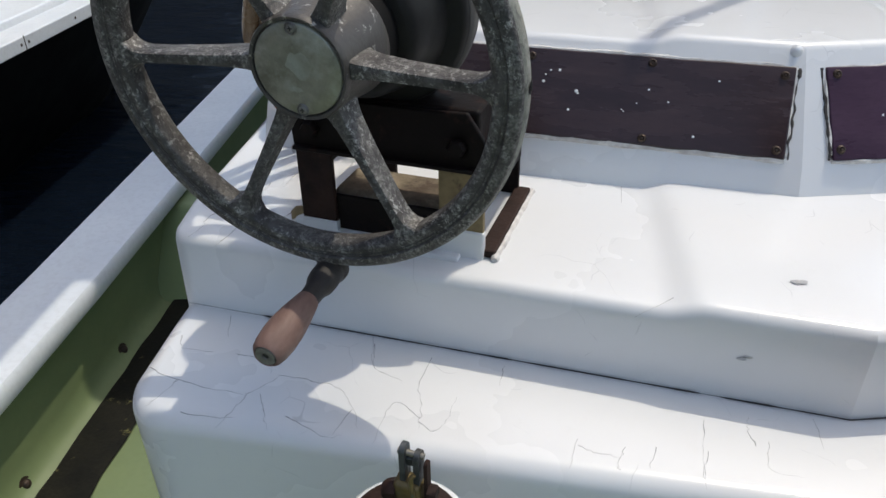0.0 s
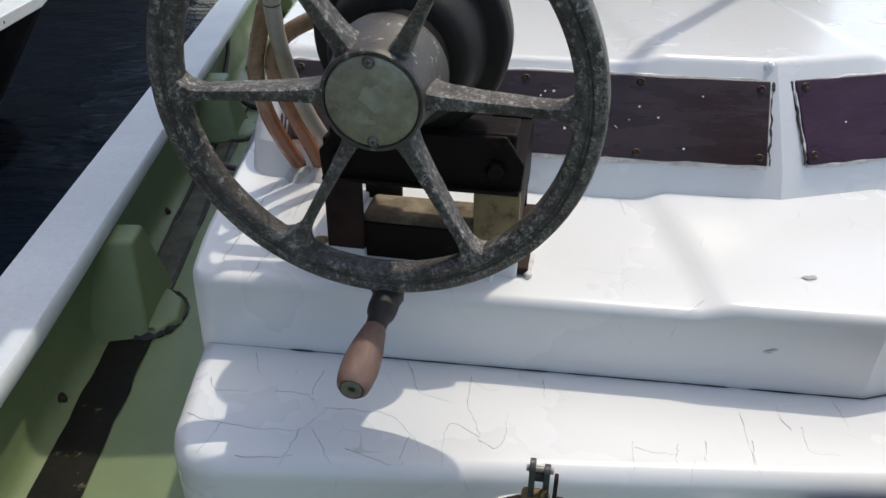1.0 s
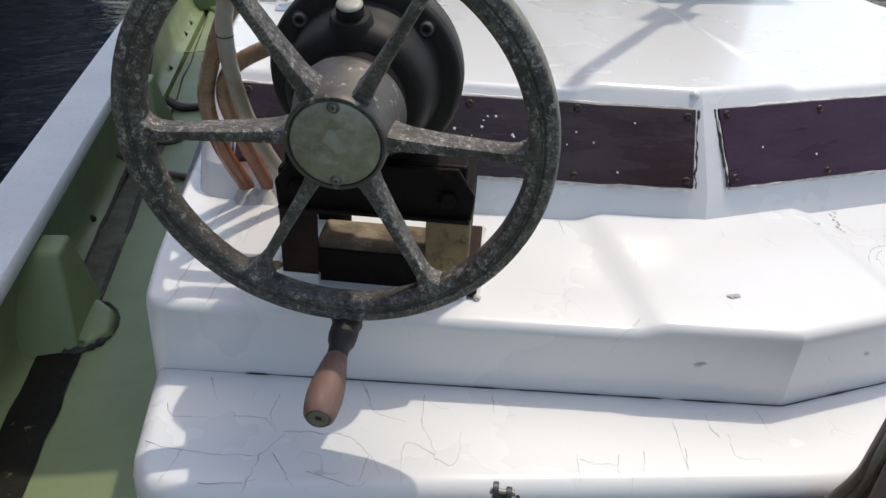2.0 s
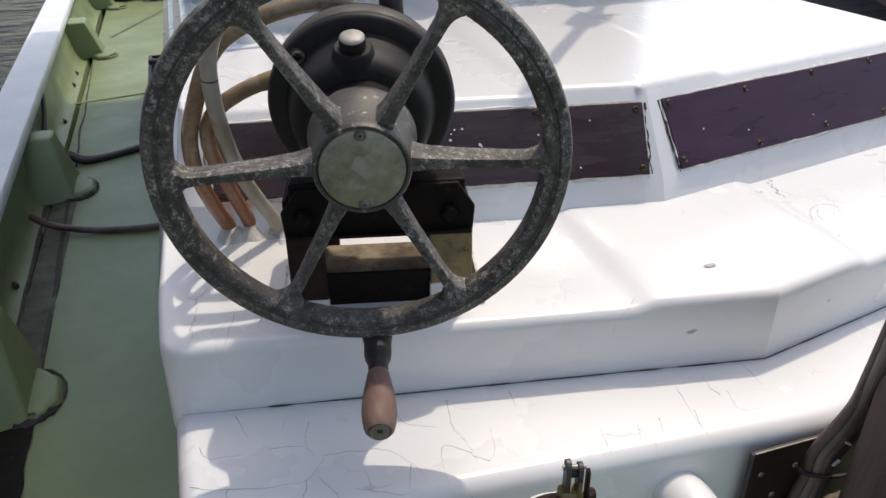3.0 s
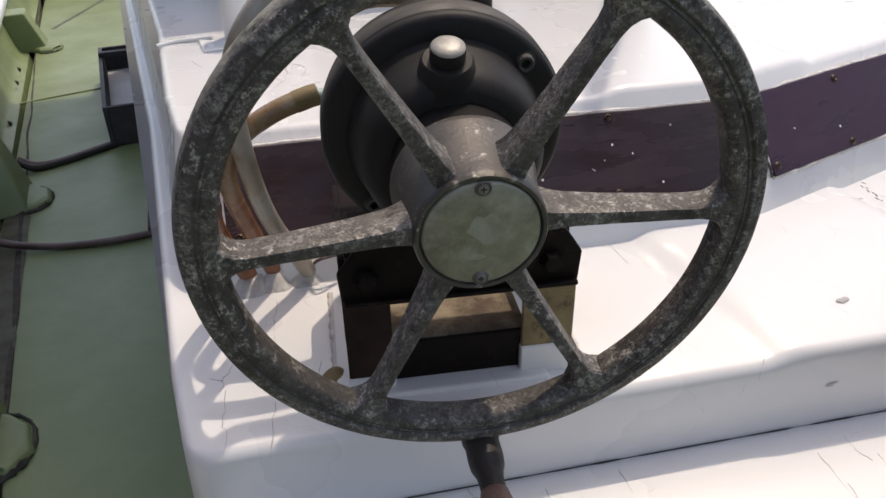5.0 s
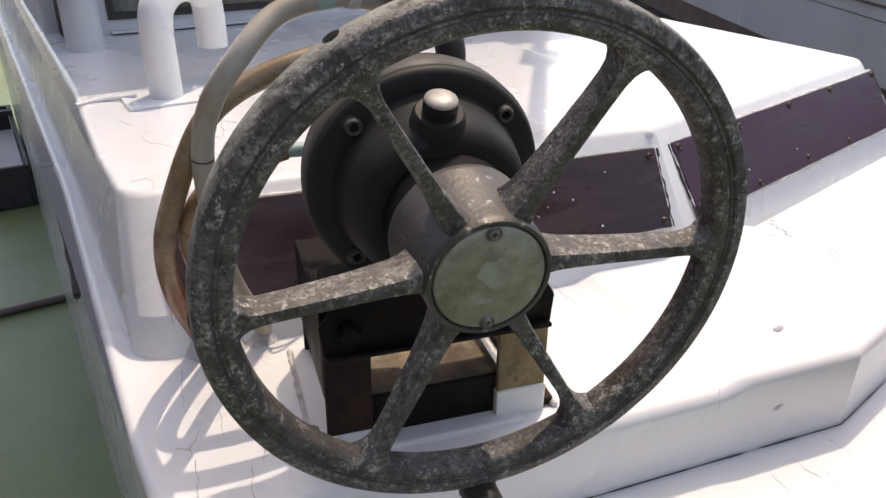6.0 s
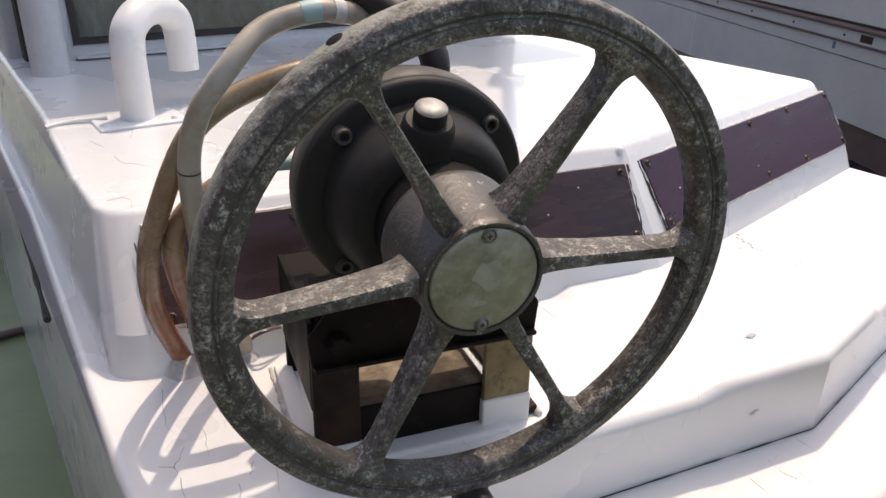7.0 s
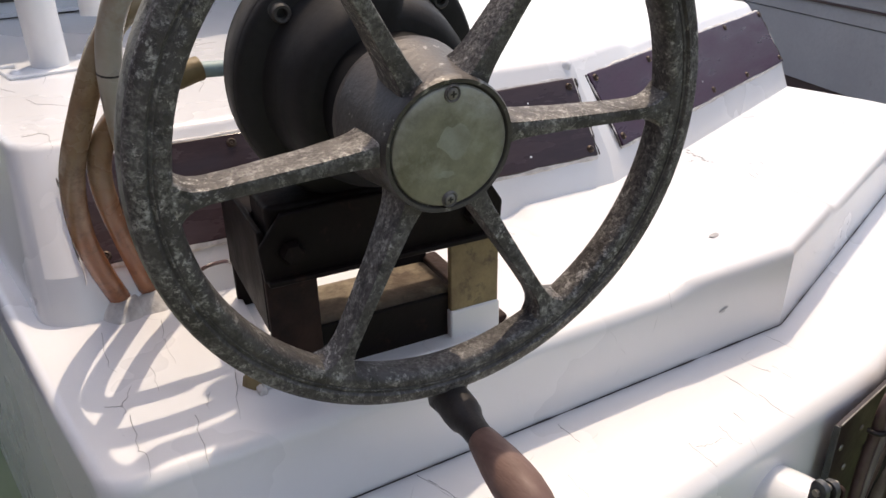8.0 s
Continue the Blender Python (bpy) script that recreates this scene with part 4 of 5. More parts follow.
for v in (0.0435, -0.0435):
    f = WF @ Matrix.Translation((0.0, v, 0.0012))
    part("screw", lathe_bm([(0, 0.0014), (0.0034, 0.0018), (0.0044, 0.0012), (0.0050, -0.0003), (0.0055, 0.0002), (0.0062, 0.0014), (0.0072, 0.0)], f, 20), PLATESCREW, plate)
    bm = bmesh.new()
    add_box(bm, (0, 0, 0.0016), (0.0052, 0.0012, 0.0006), f)
    add_box(bm, (0, 0, 0.0017), (0.0012, 0.0052, 0.0006), f)
    part("screw_slot", bm, RUBBER, plate)

# crank handle standing out from the rim
GR = 0.250
HF = WF @ Matrix.Rotation(radians(-88.8), 4, "Z") @ Matrix.Translation((GR, 0, 0.010))
handle = part("handle_stem", lathe_bm([(0, -0.036), (0.013, -0.034), (0.0175, -0.01), (0.0178, 0.014), (0.0168, 0.024), (0.0138, 0.031), (0.0125, 0.040), (0.0122, 0.052), (0.0118, 0.06), (0, 0.06)], HF, 28), STEM, wheel, "dark cast handle stem")
bm = bmesh.new()
lug = []
for r, w, t, z in ((0.222, 0.040, 0.013, 0), (0.232, 0.032, 0.0135, 0), (0.2375, 0.0245, 0.0145, 0.001), (0.245, 0.020, 0.0155, 0.002), (0.258, 0.0185, 0.0155, 0.003), (0.266, 0.013, 0.014, 0.003), (0.269, 0.004, 0.008, 0.003)):
    m = WF @ Matrix.Rotation(radians(-88.8), 4, "Z")
    lug.append([bm.verts.new(m @ Vector((r, w * math.cos(q), -0.006 + z + t * math.sin(q)))) for q in [2 * math.pi * k / 14 for k in range(14)]])
for a, b in zip(lug, lug[1:]):
    for k in range(14):
        bm.faces.new((a[k], a[(k + 1) % 14], b[(k + 1) % 14], b[k]))
bm.faces.new(lug[0][::-1])
bm.faces.new(lug[-1])
part("handle_lug", bm, STEM, wheel)
grip = part("grip", lathe_bm([(0.0115, 0.052), (0.0135, 0.054), (0.0155, 0.066), (0.0185, 0.085), (0.0205, 0.105), (0.0208, 0.12), (0.0195, 0.135), (0.0175, 0.144), (0.0135, 0.149), (0.0128, 0.1485), (0.0128, 0.14), (0, 0.14)], HF, 36), WOOD, wheel, "worn brown turned wooden grip")
part("end_washer", lathe_bm([(0.0035, 0.1475), (0.0042, 0.149), (0.0115, 0.1492), (0.0124, 0.147), (0.0124, 0.141)], HF, 28), PLATESCREW, grip, "pale metal end washer")
part("end_screw", lathe_bm([(0, 0.1475), (0.0036, 0.1472), (0.004, 0.144)], HF, 14), RUBBER, grip)


# ---- helm: black hydraulic unit on its bracket ----
helm = thing("helm_pump", (-0.593, -0.2, 0.875), "black hydraulic steering pump on a rusty steel bracket", "helm pump")
bell = [(0.03, -0.1155), (0.0725, -0.1155), (0.0755, -0.1165), (0.080, -0.1195), (0.086, -0.125), (0.092, -0.150), (0.0965, -0.174), (0.099, -0.178),
        (0.1155, -0.179), (0.120, -0.1815), (0.1218, -0.186), (0.122, -0.205), (0.122, -0.228), (0.118, -0.232), (0.03, -0.232)]
body = part("housing", lathe_bm(bell, WF, 96, True), BLACK, helm, "black painted bell housing")
# black sleeve: the hub's shadow in the recess, put into its colour
part("hub_shadow_collar", lathe_bm([(0.025, -0.086), (0.062, -0.086), (0.0635, -0.12), (0.025, -0.12)], WF, 56, True), HULLBLACK_AND_SHADE, helm)
# the light on the rim's edge, put into a paler brownish band
part("rim_band", lathe_bm([(0.1222, -0.190), (0.1238, -0.192), (0.1238, -0.217), (0.1222, -0.219)], WF, 96), LIGHTENED, helm, "brownish edge band, lightened for the light on it")
part("rear_drum", lathe_bm([(0.0, -0.228), (0.080, -0.228), (0.083, -0.236), (0.083, -0.262), (0.076, -0.270), (0.05, -0.274), (0.046, -0.30), (0.0, -0.302)], WF, 72), BLACK, helm)
for ang in (43, 137, 223, 317):
    f = WF @ Matrix.Translation((0.1045 * math.cos(radians(ang)), 0.1045 * math.sin(radians(ang)), -0.1785))
    part("flange_bolt", lathe_bm([(0, -0.003), (0.0044, -0.003), (0.0048, 0.0065), (0.0072, 0.007), (0.0086, 0.0055), (0.009, 0.0), (0.0115, -0.0005)], f, 18), LIGHTENED, body, "grey socket-head bolt")
pf = frame_to(WF @ Vector((-0.006, 0.084, -0.137)), WF.to_3x3() @ Vector((0, 0.95, 0.31)), AXIS)
plug = part("filler_boss", lathe_bm([(0, 0.014), (0.022, 0.014), (0.0245, 0.011), (0.027, -0.004), (0.033, -0.016), (0, -0.016)], pf, 32), BLACK, helm)
part("plug_neck", lathe_bm([(0.0, 0.027), (0.0158, 0.027), (0.016, 0.025), (0.016, 0.012), (0, 0.012)], pf, 30), BLACK, plug)
part("filler_plug", lathe_bm([(0.0, 0.0305), (0.008, 0.0303), (0.0125, 0.0295), (0.0152, 0.0275), (0.0156, 0.0255), (0, 0.0255)], pf, 30), surface("pale_plug_metal", (0.36, 0.35, 0.32), (0.26, 0.25, 0.22), 60, 0.5, 0.1, bump=0.2, grain=200), plug, "pale metal filler plug")

# bracket: saddle, front apron with a cut-out, side plates, legs
BF = frame_to(WF @ Vector((0.014, -0.3155, -0.20)), Vector((AXIS.x, AXIS.y, 0)))   # origin on the deck, z to the front
BW = 0.134


def bpart(name, centre, size, material, label="", bevel=0.003, under=None):
    return part(name, box_bm(centre, size, BF), material, under or helm, label, bevel, 2)


bpart("saddle_rail", (BW - 0.021, 0.152, -0.05), (0.042, 0.010, 0.20), OILY_AND_SHADED, "rusty brown saddle rail")
bpart("saddle_rail", (-BW + 0.030, 0.171, -0.085), (0.060, 0.010, 0.126), OILY_AND_SHADED, "oily black saddle rail")
bpart("pump_body", (0, 0.178, 0.012), (0.250, 0.052, 0.066), OILY_AND_SHADED, "oily black body under the drum", 0.006)
bm = bmesh.new()
out = [(-BW, 0.127), (-BW - 0.003, 0.165), (-BW + 0.022, 0.198), (-0.085, 0.199), (-0.06, 0.201), (0.06, 0.201), (0.085, 0.202), (BW - 0.022, 0.203), (BW + 0.003, 0.165), (BW, 0.127)]
fr = [bm.verts.new(BF @ Vector((x, y, 0.055))) for x, y in out]
bk = [bm.verts.new(BF @ Vector((x, y, 0.046))) for x, y in out]
bm.faces.new(fr)
bm.faces.new(bk[::-1])
for i in range(len(out)):
    j = (i + 1) % len(out)
    bm.faces.new((fr[i], bk[i], bk[j], fr[j]))
apron = part("front_apron", bm, OILY_AND_SHADED, helm, "dark rusty front plate", 0.003, 2)
part("lip", box_bm((0, 0.129, 0.056), (2 * BW - 0.004, 0.006, 0.016), BF), OILY_AND_SHADED, apron, "worn lower lip of the plate", 0.002)
for x in (-0.105, 0.1):
    f = BF @ Matrix.Translation((x, 0.158, 0.055))
    part("bolt", lathe_bm([(0, 0.012), (0.010, 0.011), (0.0125, 0.006), (0.0125, 0.0), (0.017, 0.0), (0.017, -0.002)], f, 6), OILY_AND_SHADED, apron)
for side, wide, mat_ in ((-1, 0.053, RUST), (1, 0.062, TAN)):
    x = side * (BW - wide / 2)
    bpart("front_leg", (x, 0.066, 0.048), (wide, 0.126, 0.009), mat_, "stained tan steel leg" if side > 0 else "brown rusty steel leg", 0.002)
    bpart("leg_foot", (x, 0.006 if side < 0 else 0.016, 0.049), (wide + 0.003, 0.026 if side < 0 else 0.046, 0.0125), GELCOAT, "leg foot painted over white", 0.003)
    bpart("side_plate", (side * (BW - 0.003), 0.11 if side > 0 else 0.122, -0.05), (0.007, 0.09 if side > 0 else 0.114, 0.185), OILY_AND_SHADED, "", 0.002)
    bpart("rear_leg", (side * (BW - 0.0325), 0.083, -0.145), (0.061, 0.166, 0.009), OILY_AND_SHADED, "", 0.002)
    bpart("side_foot", (side * (BW + 0.004), 0.006, -0.05), (0.024, 0.012, 0.20), RUST if side > 0 else GELCOAT, "rusty foot flange" if side > 0 else "foot flange painted over white", 0.003)
    bead = [BF @ Vector((side * (BW + 0.017) + 0.002 * noise.noise(Vector((k * 1.3, side, 0))), 0.002, 0.055 - 0.021 * k)) for k in range(11)]
    part("paint_bead", tube_bm(bead, 0.005, 7, 4, 0.25), BEAD, helm, "lumpy white paint along the foot")
bpart("base_pad", (0.0, -0.001, 0.0), (2 * BW - 0.06, 0.010, 0.14), GELCOAT, "white painted base pad", 0.004)
casing = part("inner_casing", box_bm((-0.004, 0.0315, 0.0), (0.170, 0.065, 0.080), BF), CASING, helm, "rusty dusty casing between the legs", 0.009, 4)
# near-black front puts the casing's shaded face into colour; the top stays tan
part("casing_shaded_face", box_bm((-0.004, 0.030, 0.0415), (0.166, 0.056, 0.006), BF), OILY_AND_SHADED, casing, "casing front darkened for shade", 0.005, 3)
lump = lathe_bm([(0, 0.02), (0.008, 0.018), (0.013, 0.010), (0.016, -0.004)], BF @ Matrix.Translation((-BW - 0.018, 0.0, 0.03)) @ Matrix.Rotation(radians(-90), 4, "X"), 14)
for v in lump.verts:
    v.co += Vector((noise.noise(v.co * 50), noise.noise(v.co * 50 + Vector((5, 0, 0))), 0)) * 0.006
part("filler_lump", lump, TAN, helm, "lump of yellowed filler at the foot")
elbow = [WF @ Vector(p) for p in ((0.045, 0.09, -0.255), (0.042, 0.125, -0.262), (0.022, 0.152, -0.30), (-0.015, 0.172, -0.35), (-0.05, 0.18, -0.41))]
part("black_elbow", tube_bm(elbow, 0.016, 14, 6), RUBBER, helm, "black hose elbow")


# ---- hoses that loop beside the helm ----
def lean(x, z):
    """The hoses lean forward, and stand clear of the cabin front above their feet."""
    k = min(1.0, max(0.0, (z - 0.885) / 0.2))
    return (x - 0.004 * k, 0.065 - 0.23 * (z - 0.885) - 0.048 * k, z + 0.010 * k)


def fore(x, z):
    """In front of the other hoses."""
    x, y, z = lean(x, z)
    return (x, y - 0.024, z)


def hose(points, material, label, radius=0.0128, name="hydraulic_hose", ends=()):
    h = thing(name, points[0], label, "hose", "hydraulic hoses")
    part("tube", tube_bm(points, radius, 16, 8), material, h)
    fine = smooth_path(points, 40)
    for a, b, mat_, r, text in ends:
        i, j = sorted(min(range(len(fine)), key=lambda k: (fine[k] - Vector(q)).length) for q in (a, b))
        on_hose = max(min((p - Vector(q)).length for p in fine) for q in (a, b)) < 0.012
        bm = add_tube(bmesh.new(), fine[i:max(j, i + 1) + 1], r, 16) if on_hose else tube_bm([a, tuple((Vector(a) + Vector(b)) / 2), b], r, 16, 3)
        part("sleeve", bm, mat_, h, text)
    return h


hose([(-0.772, 0.075, 0.858), lean(-0.789, 0.889), lean(-0.818, 0.98), lean(-0.824, 1.06), lean(-0.808, 1.126), lean(-0.777, 1.20), lean(-0.742, 1.236), lean(-0.69, 1.258),
      lean(-0.63, 1.27), lean(-0.58, 1.266), (-0.560, -0.045, 1.252), (-0.553, -0.12, 1.235)], HOSE, "orange-brown stained plastic hose looping up from the deck",
     ends=[((-0.563, -0.035, 1.254), (-0.553, -0.12, 1.235), TEAL, 0.0140, "pale teal end tube")])
hose([(-0.745, 0.07, 0.858), lean(-0.757, 0.905), lean(-0.789, 1.02), lean(-0.795, 1.08), lean(-0.776, 1.12), lean(-0.735, 1.146), lean(-0.695, 1.159), lean(-0.68, 1.162)], HOSE,
     "orange-brown hose ending on a teal tube", 0.0122,
     ends=[(lean(-0.684, 1.160), (-0.615, -0.055, 1.166), TEAL, 0.0085, "pale teal end tube"), (lean(-0.708, 1.155), lean(-0.680, 1.161), TAPE, 0.0130, "yellowed tape wrap")])
hose([(-0.70, 0.07, 0.858), fore(-0.712, 0.90), fore(-0.752, 0.996), fore(-0.773, 1.09), fore(-0.780, 1.18), fore(-0.768, 1.238), fore(-0.735, 1.287), lean(-0.69, 1.318),
      lean(-0.64, 1.332), lean(-0.60, 1.330), lean(-0.565, 1.319), (-0.53, -0.055, 1.30)], HOSEPALE, "pale bleached hose arching over the helm, patched with tape", 0.0121,
     ends=[(fore(-0.7775, 1.176), fore(-0.7785, 1.179), RUBBER, 0.0124, "thin dark split"), (lean(-0.648, 1.330), lean(-0.628, 1.3325), TEAL, 0.0126, "teal tape patch"), (lean(-0.613, 1.332), lean(-0.600, 1.330), BEAD, 0.0130, "peeling pale tape")])
for x, y in ((-0.785, 0.062), (-0.752, 0.06), (-0.706, 0.058)):
    bm = lathe_bm([(0, 0.02), (0.012, 0.019), (0.02, 0.012), (0.026, 0.004), (0.03, -0.002)], Matrix.Translation((x, y, 0.866)), 14)
    for v in bm.verts:
        v.co += Vector((noise.noise(v.co * 60), noise.noise(v.co * 60 + Vector((5, 0, 0))), 0)) * 0.006
    whole("sealant_blob", bm, BEAD, "lumpy off-white sealant round a hose entry", "sealant", "hose sealant")
# thin wires by the hose entries
for k in range(2):
    pts = [(-0.72 + 0.02 * k, 0.05, 0.885), (-0.69, 0.03 - 0.01 * k, 0.905 + 0.006 * k), (-0.655, 0.035, 0.902), (-0.64, 0.05, 0.885)]
    whole("wire", tube_bm(pts, 0.0025, 6, 6), BROWNCABLE if k else BEAD, "thin loose wire by the hose entries", "wire", "loose wires")


# ---- foreground: control column, dome, timber post with cables ----
col = thing("control_column", (-0.495, -0.672, 0.0), "white pipe column with a rusty cap and a brass clevis", "control column")
CX, CY = -0.502, -0.682
part("pipe", lathe_bm([(0.06, DECK_Z), (0.06, 0.80), (0.0625, 0.815), (0.061, 0.826), (0.056, 0.83), (0.0, 0.83)], Matrix.Translation((CX, CY, 0)), 40), GELCOAT, col)
part("cap", lathe_bm([(0.056, 0.826), (0.052, 0.834), (0.036, 0.840), (0.014, 0.843), (0, 0.8435)], Matrix.Translation((CX, CY, 0)), 36), RUST, col, "domed rust-red cap")
CF = pose(CX + 0.007, CY + 0.004, 0.846, 0, 0, -14)


def fork_plate(x, y, low, high, wide, thick, hole=0.0):
    """An upright plate with a rounded top and, where given, an eye through it."""
    bm = bmesh.new()
    arc = [(wide / 2 * math.cos(q), high - wide / 2 + wide / 2 * math.sin(q)) for q in [math.pi * k / 8 for k in range(9)]]
    loop = [(wide / 2, low)] + arc + [(-wide / 2, low)]
    sides = [[bm.verts.new(CF @ Vector((x + e * thick / 2, y + u, v))) for u, v in loop] for e in (-1, 1)]
    bm.faces.new(sides[0][::-1])
    bm.faces.new(sides[1])
    for i in range(len(loop)):
        j = (i + 1) % len(loop)
        bm.faces.new((sides[0][i], sides[0][j], sides[1][j], sides[1][i]))
    return bm


clevis = part("clevis_block", box_bm((-0.002, 0, 0.022), (0.026, 0.020, 0.042), CF), BRASS, col, "tarnished green brass block", 0.005)
for x in (-0.0065, 0.0065):
    part("fork_arm", fork_plate(x, 0.002, 0.030, 0.082 if x < 0 else 0.077, 0.014, 0.0055), IRON, clevis, "dark steel fork arm", 0.0008)
part("fork_bridge", box_bm((0.0, 0.003, 0.063), (0.012, 0.007, 0.010), CF), IRON, clevis, "", 0.002)
part("fork_pin", lathe_bm([(0, -0.012), (0.003, -0.012), (0.003, 0.012), (0, 0.012)], CF @ Matrix.Translation((0.0, 0.002, 0.072)) @ Matrix.Rotation(radians(90), 4, "Y"), 10), STEEL, clevis)
part("side_nut", lathe_bm([(0, 0.013), (0.006, 0.013), (0.009, 0.010), (0.011, 0.004), (0.011, 0.0), (0, 0)], CF @ Matrix.Translation((-0.013, -0.004, 0.028)) @ Matrix.Rotation(radians(-90), 4, "Y") @ Matrix.Rotation(radians(12), 4, "X"), 6), RUST, clevis, "rusty hexagon nut")
part("lower_nut", lathe_bm([(0.012, 0.0), (0.0135, 0.002), (0.0135, 0.008), (0.012, 0.010), (0, 0.010)], CF @ Matrix.Translation((0.001, 0, -0.002)), 6), BRASS, clevis, "verdigris lock nut")
part("cotter_pin", tube_bm([CF @ Vector(q) for q in ((0.006, -0.011, 0.010), (0.006, -0.012, 0.034), (0.004, -0.010, 0.052), (0.006, -0.008, 0.058))], 0.0022, 8, 5), BRASS, clevis, "bent brass cotter pin")
part("lever_tab", fork_plate(0.0150, 0.0, -0.004, 0.070, 0.009, 0.0036), RUST, clevis, "rusty tab", 0.0008)
part("tab_nut", lathe_bm([(0, 0.008), (0.006, 0.008), (0.0075, 0.006), (0.0075, 0.0), (0, 0)], CF @ Matrix.Translation((0.0165, -0.001, 0.034)) @ Matrix.Rotation(radians(90), 4, "Y"), 6), RUST, clevis)

dome = lathe_bm([(0, 0.085), (0.016, 0.083), (0.029, 0.074), (0.036, 0.058), (0.038, 0.04), (0.038, 0.0), (0.048, 0.0), (0.05, -0.004), (0, -0.004)], frame_to((-0.236, -0.532, 0.652), (0, -1, 0.12)), 32)
whole("vent_dome", dome, GELCOAT, "white dome vent on the face of the lower step", "vent")

post = thing("timber_post", (0.075, -0.70, 0.0), "dark weathered square timber post with cables tied to it", "post")
part("post", box_bm((0.048, -0.70, 0.95), (0.17, 0.15, 2.14)), TIMBER, post, "", 0.012)
for k, (r, mat_) in enumerate(((0.0078, BROWNCABLE), (0.0085, CABLEGREY), (0.0072, BROWNCABLE), (0.0068, RUBBER))):
    o, b = 0.0125 * k, 0.004 * k
    pts = [(-0.078 + o, -0.586, 0.30), (-0.072 + o * 0.9, -0.584, 0.52), (-0.060 + o * 0.8, -0.581 - b, 0.62), (-0.050 + o * 0.65, -0.582 - b, 0.675), (-0.053 + o * 0.9, -0.584 - b, 0.712),
           (-0.037 + o, -0.588 - b, 0.752), (-0.026 + o * 0.5, -0.598 - b, 0.80), (-0.034 + o * 0.2, -0.612 - b, 0.86), (-0.048, -0.634 - 2.6 * b, 1.05), (-0.048, -0.636 - 2.6 * b, 1.4), (-0.048, -0.636 - 2.6 * b, 1.95)]
    whole("cable", tube_bm(pts, r, 12, 8), mat_, "thick glossy cable bent out from a timber post" if k != 1 else "pale grey cable bent out from a timber post", "cable", "cables on the post")
for k in range(4):
    x0 = -0.022 + 0.015 * k
    pts = [(x0, -0.60 - 0.006 * k, 0.28), (x0 - 0.015, -0.598, 0.46), (x0 - 0.01, -0.60, 0.58), (x0 + 0.012, -0.605, 0.63), (x0 + 0.03, -0.612, 0.59), (x0 + 0.036, -0.61, 0.42)]
    whole("rope", tube_bm(pts, 0.0075, 10, 8, 0.06), ROPE, "greyish rope hanging in a coil beside the post", "rope", "hanging ropes")
strap = [(-0.060, -0.574, 0.678), (-0.059, -0.588, 0.679), (-0.044, -0.5955, 0.678), (-0.020, -0.602, 0.674), (0.020, -0.604, 0.668), (0.06, -0.612, 0.66)]
whole("strap", tube_bm(strap, 0.0036, 8, 6), RUBBER, "black strap tying ropes and cables", "strap")
for x, y, z, turn in ((-0.020, -0.606, 0.742, 35), (-0.030, -0.606, 0.708, -40)):
    whole("cable_tie", box_bm((0, 0, 0), (0.013, 0.004, 0.0035), pose(x, y, z, 0, turn, 0)), BEAD, "short pale plastic cable tie end", "cable tie", "cable ties", bevel=0.001)
board = thing("maroon_board", (-0.07, -0.565, 0.45), "maroon painted board with a metal edge on the step face", "board")
part("board", box_bm((-0.008, -0.5620, 0.505), (0.26, 0.007, 0.43)), MAROON, board, "", 0.002)
part("edge_strip", box_bm((-0.1392, -0.5625, 0.505), (0.0020, 0.009, 0.43)), IRON, board, "worn bright metal edge", 0.001)
part("edge_strip", box_bm((-0.008, -0.5660, 0.7210), (0.26, 0.0024, 0.0022)), STEEL, board, "worn bright metal edge", 0.001)
for k in range(4):
    f = pose(-0.117 + 0.03 * k, -0.5655, 0.675 - 0.05 * (k % 2), 90, 0, 0)
    part("nail", lathe_bm([(0, 0.002), (0.004, 0.0015), (0.005, 0.0)], f, 10), STEEL, board)


# ---- side deck clutter ----
case = thing("wooden_box", (-0.985, 3.9, DECK_Z), "long open dark wooden box beside the trunk, pale lining", "box")
for c, d in (((-1.085, 3.92, DECK_Z + 0.11), (0.024, 1.24, 0.22)), ((-0.882, 3.92, DECK_Z + 0.11), (0.020, 1.24, 0.22)), ((-0.983, 3.312, DECK_Z + 0.11), (0.178, 0.026, 0.22)), ((-0.983, 4.53, DECK_Z + 0.11), (0.178, 0.026, 0.22))):
    part("side", box_bm(c, d), DARKWOOD, case, "", 0.004)
part("lining", box_bm((-0.983, 3.92, DECK_Z + 0.06), (0.178, 1.19, 0.02)), GREYWHITE, case, "pale inner sheet")
part("cross_bar", box_bm((-0.983, 4.30, DECK_Z + 0.235), (0.22, 0.05, 0.03)), DARKWOOD, case, "", 0.004)
standing = set(scene.objects)
# a cable's cast shadow, laid on the deck as a dark strip
whole("cable_shadow_line", box_bm((0, 0, 0.0012), (1.05, 0.028, 0.002), pose(-1.2, 6.1, 0, 0, 0, 66.7)), SILT_AND_SHADOW, "faint dark cable shadow painted on the deck", "scuff", kind="structure")
whole("deck_ridge", tube_bm([(-1.54, 3.86, 0.0), (-1.3, 3.91, 0.001), (-0.93, 3.985, 0.0)], 0.008, 8, 6), GREEN, "low green painted ridge across the side deck", "ridge", kind="structure")


def deck_cable(points, r, material, label):
    whole("deck_cable", tube_bm(points, r, 10, 8), material, label, "cable", "deck cables")


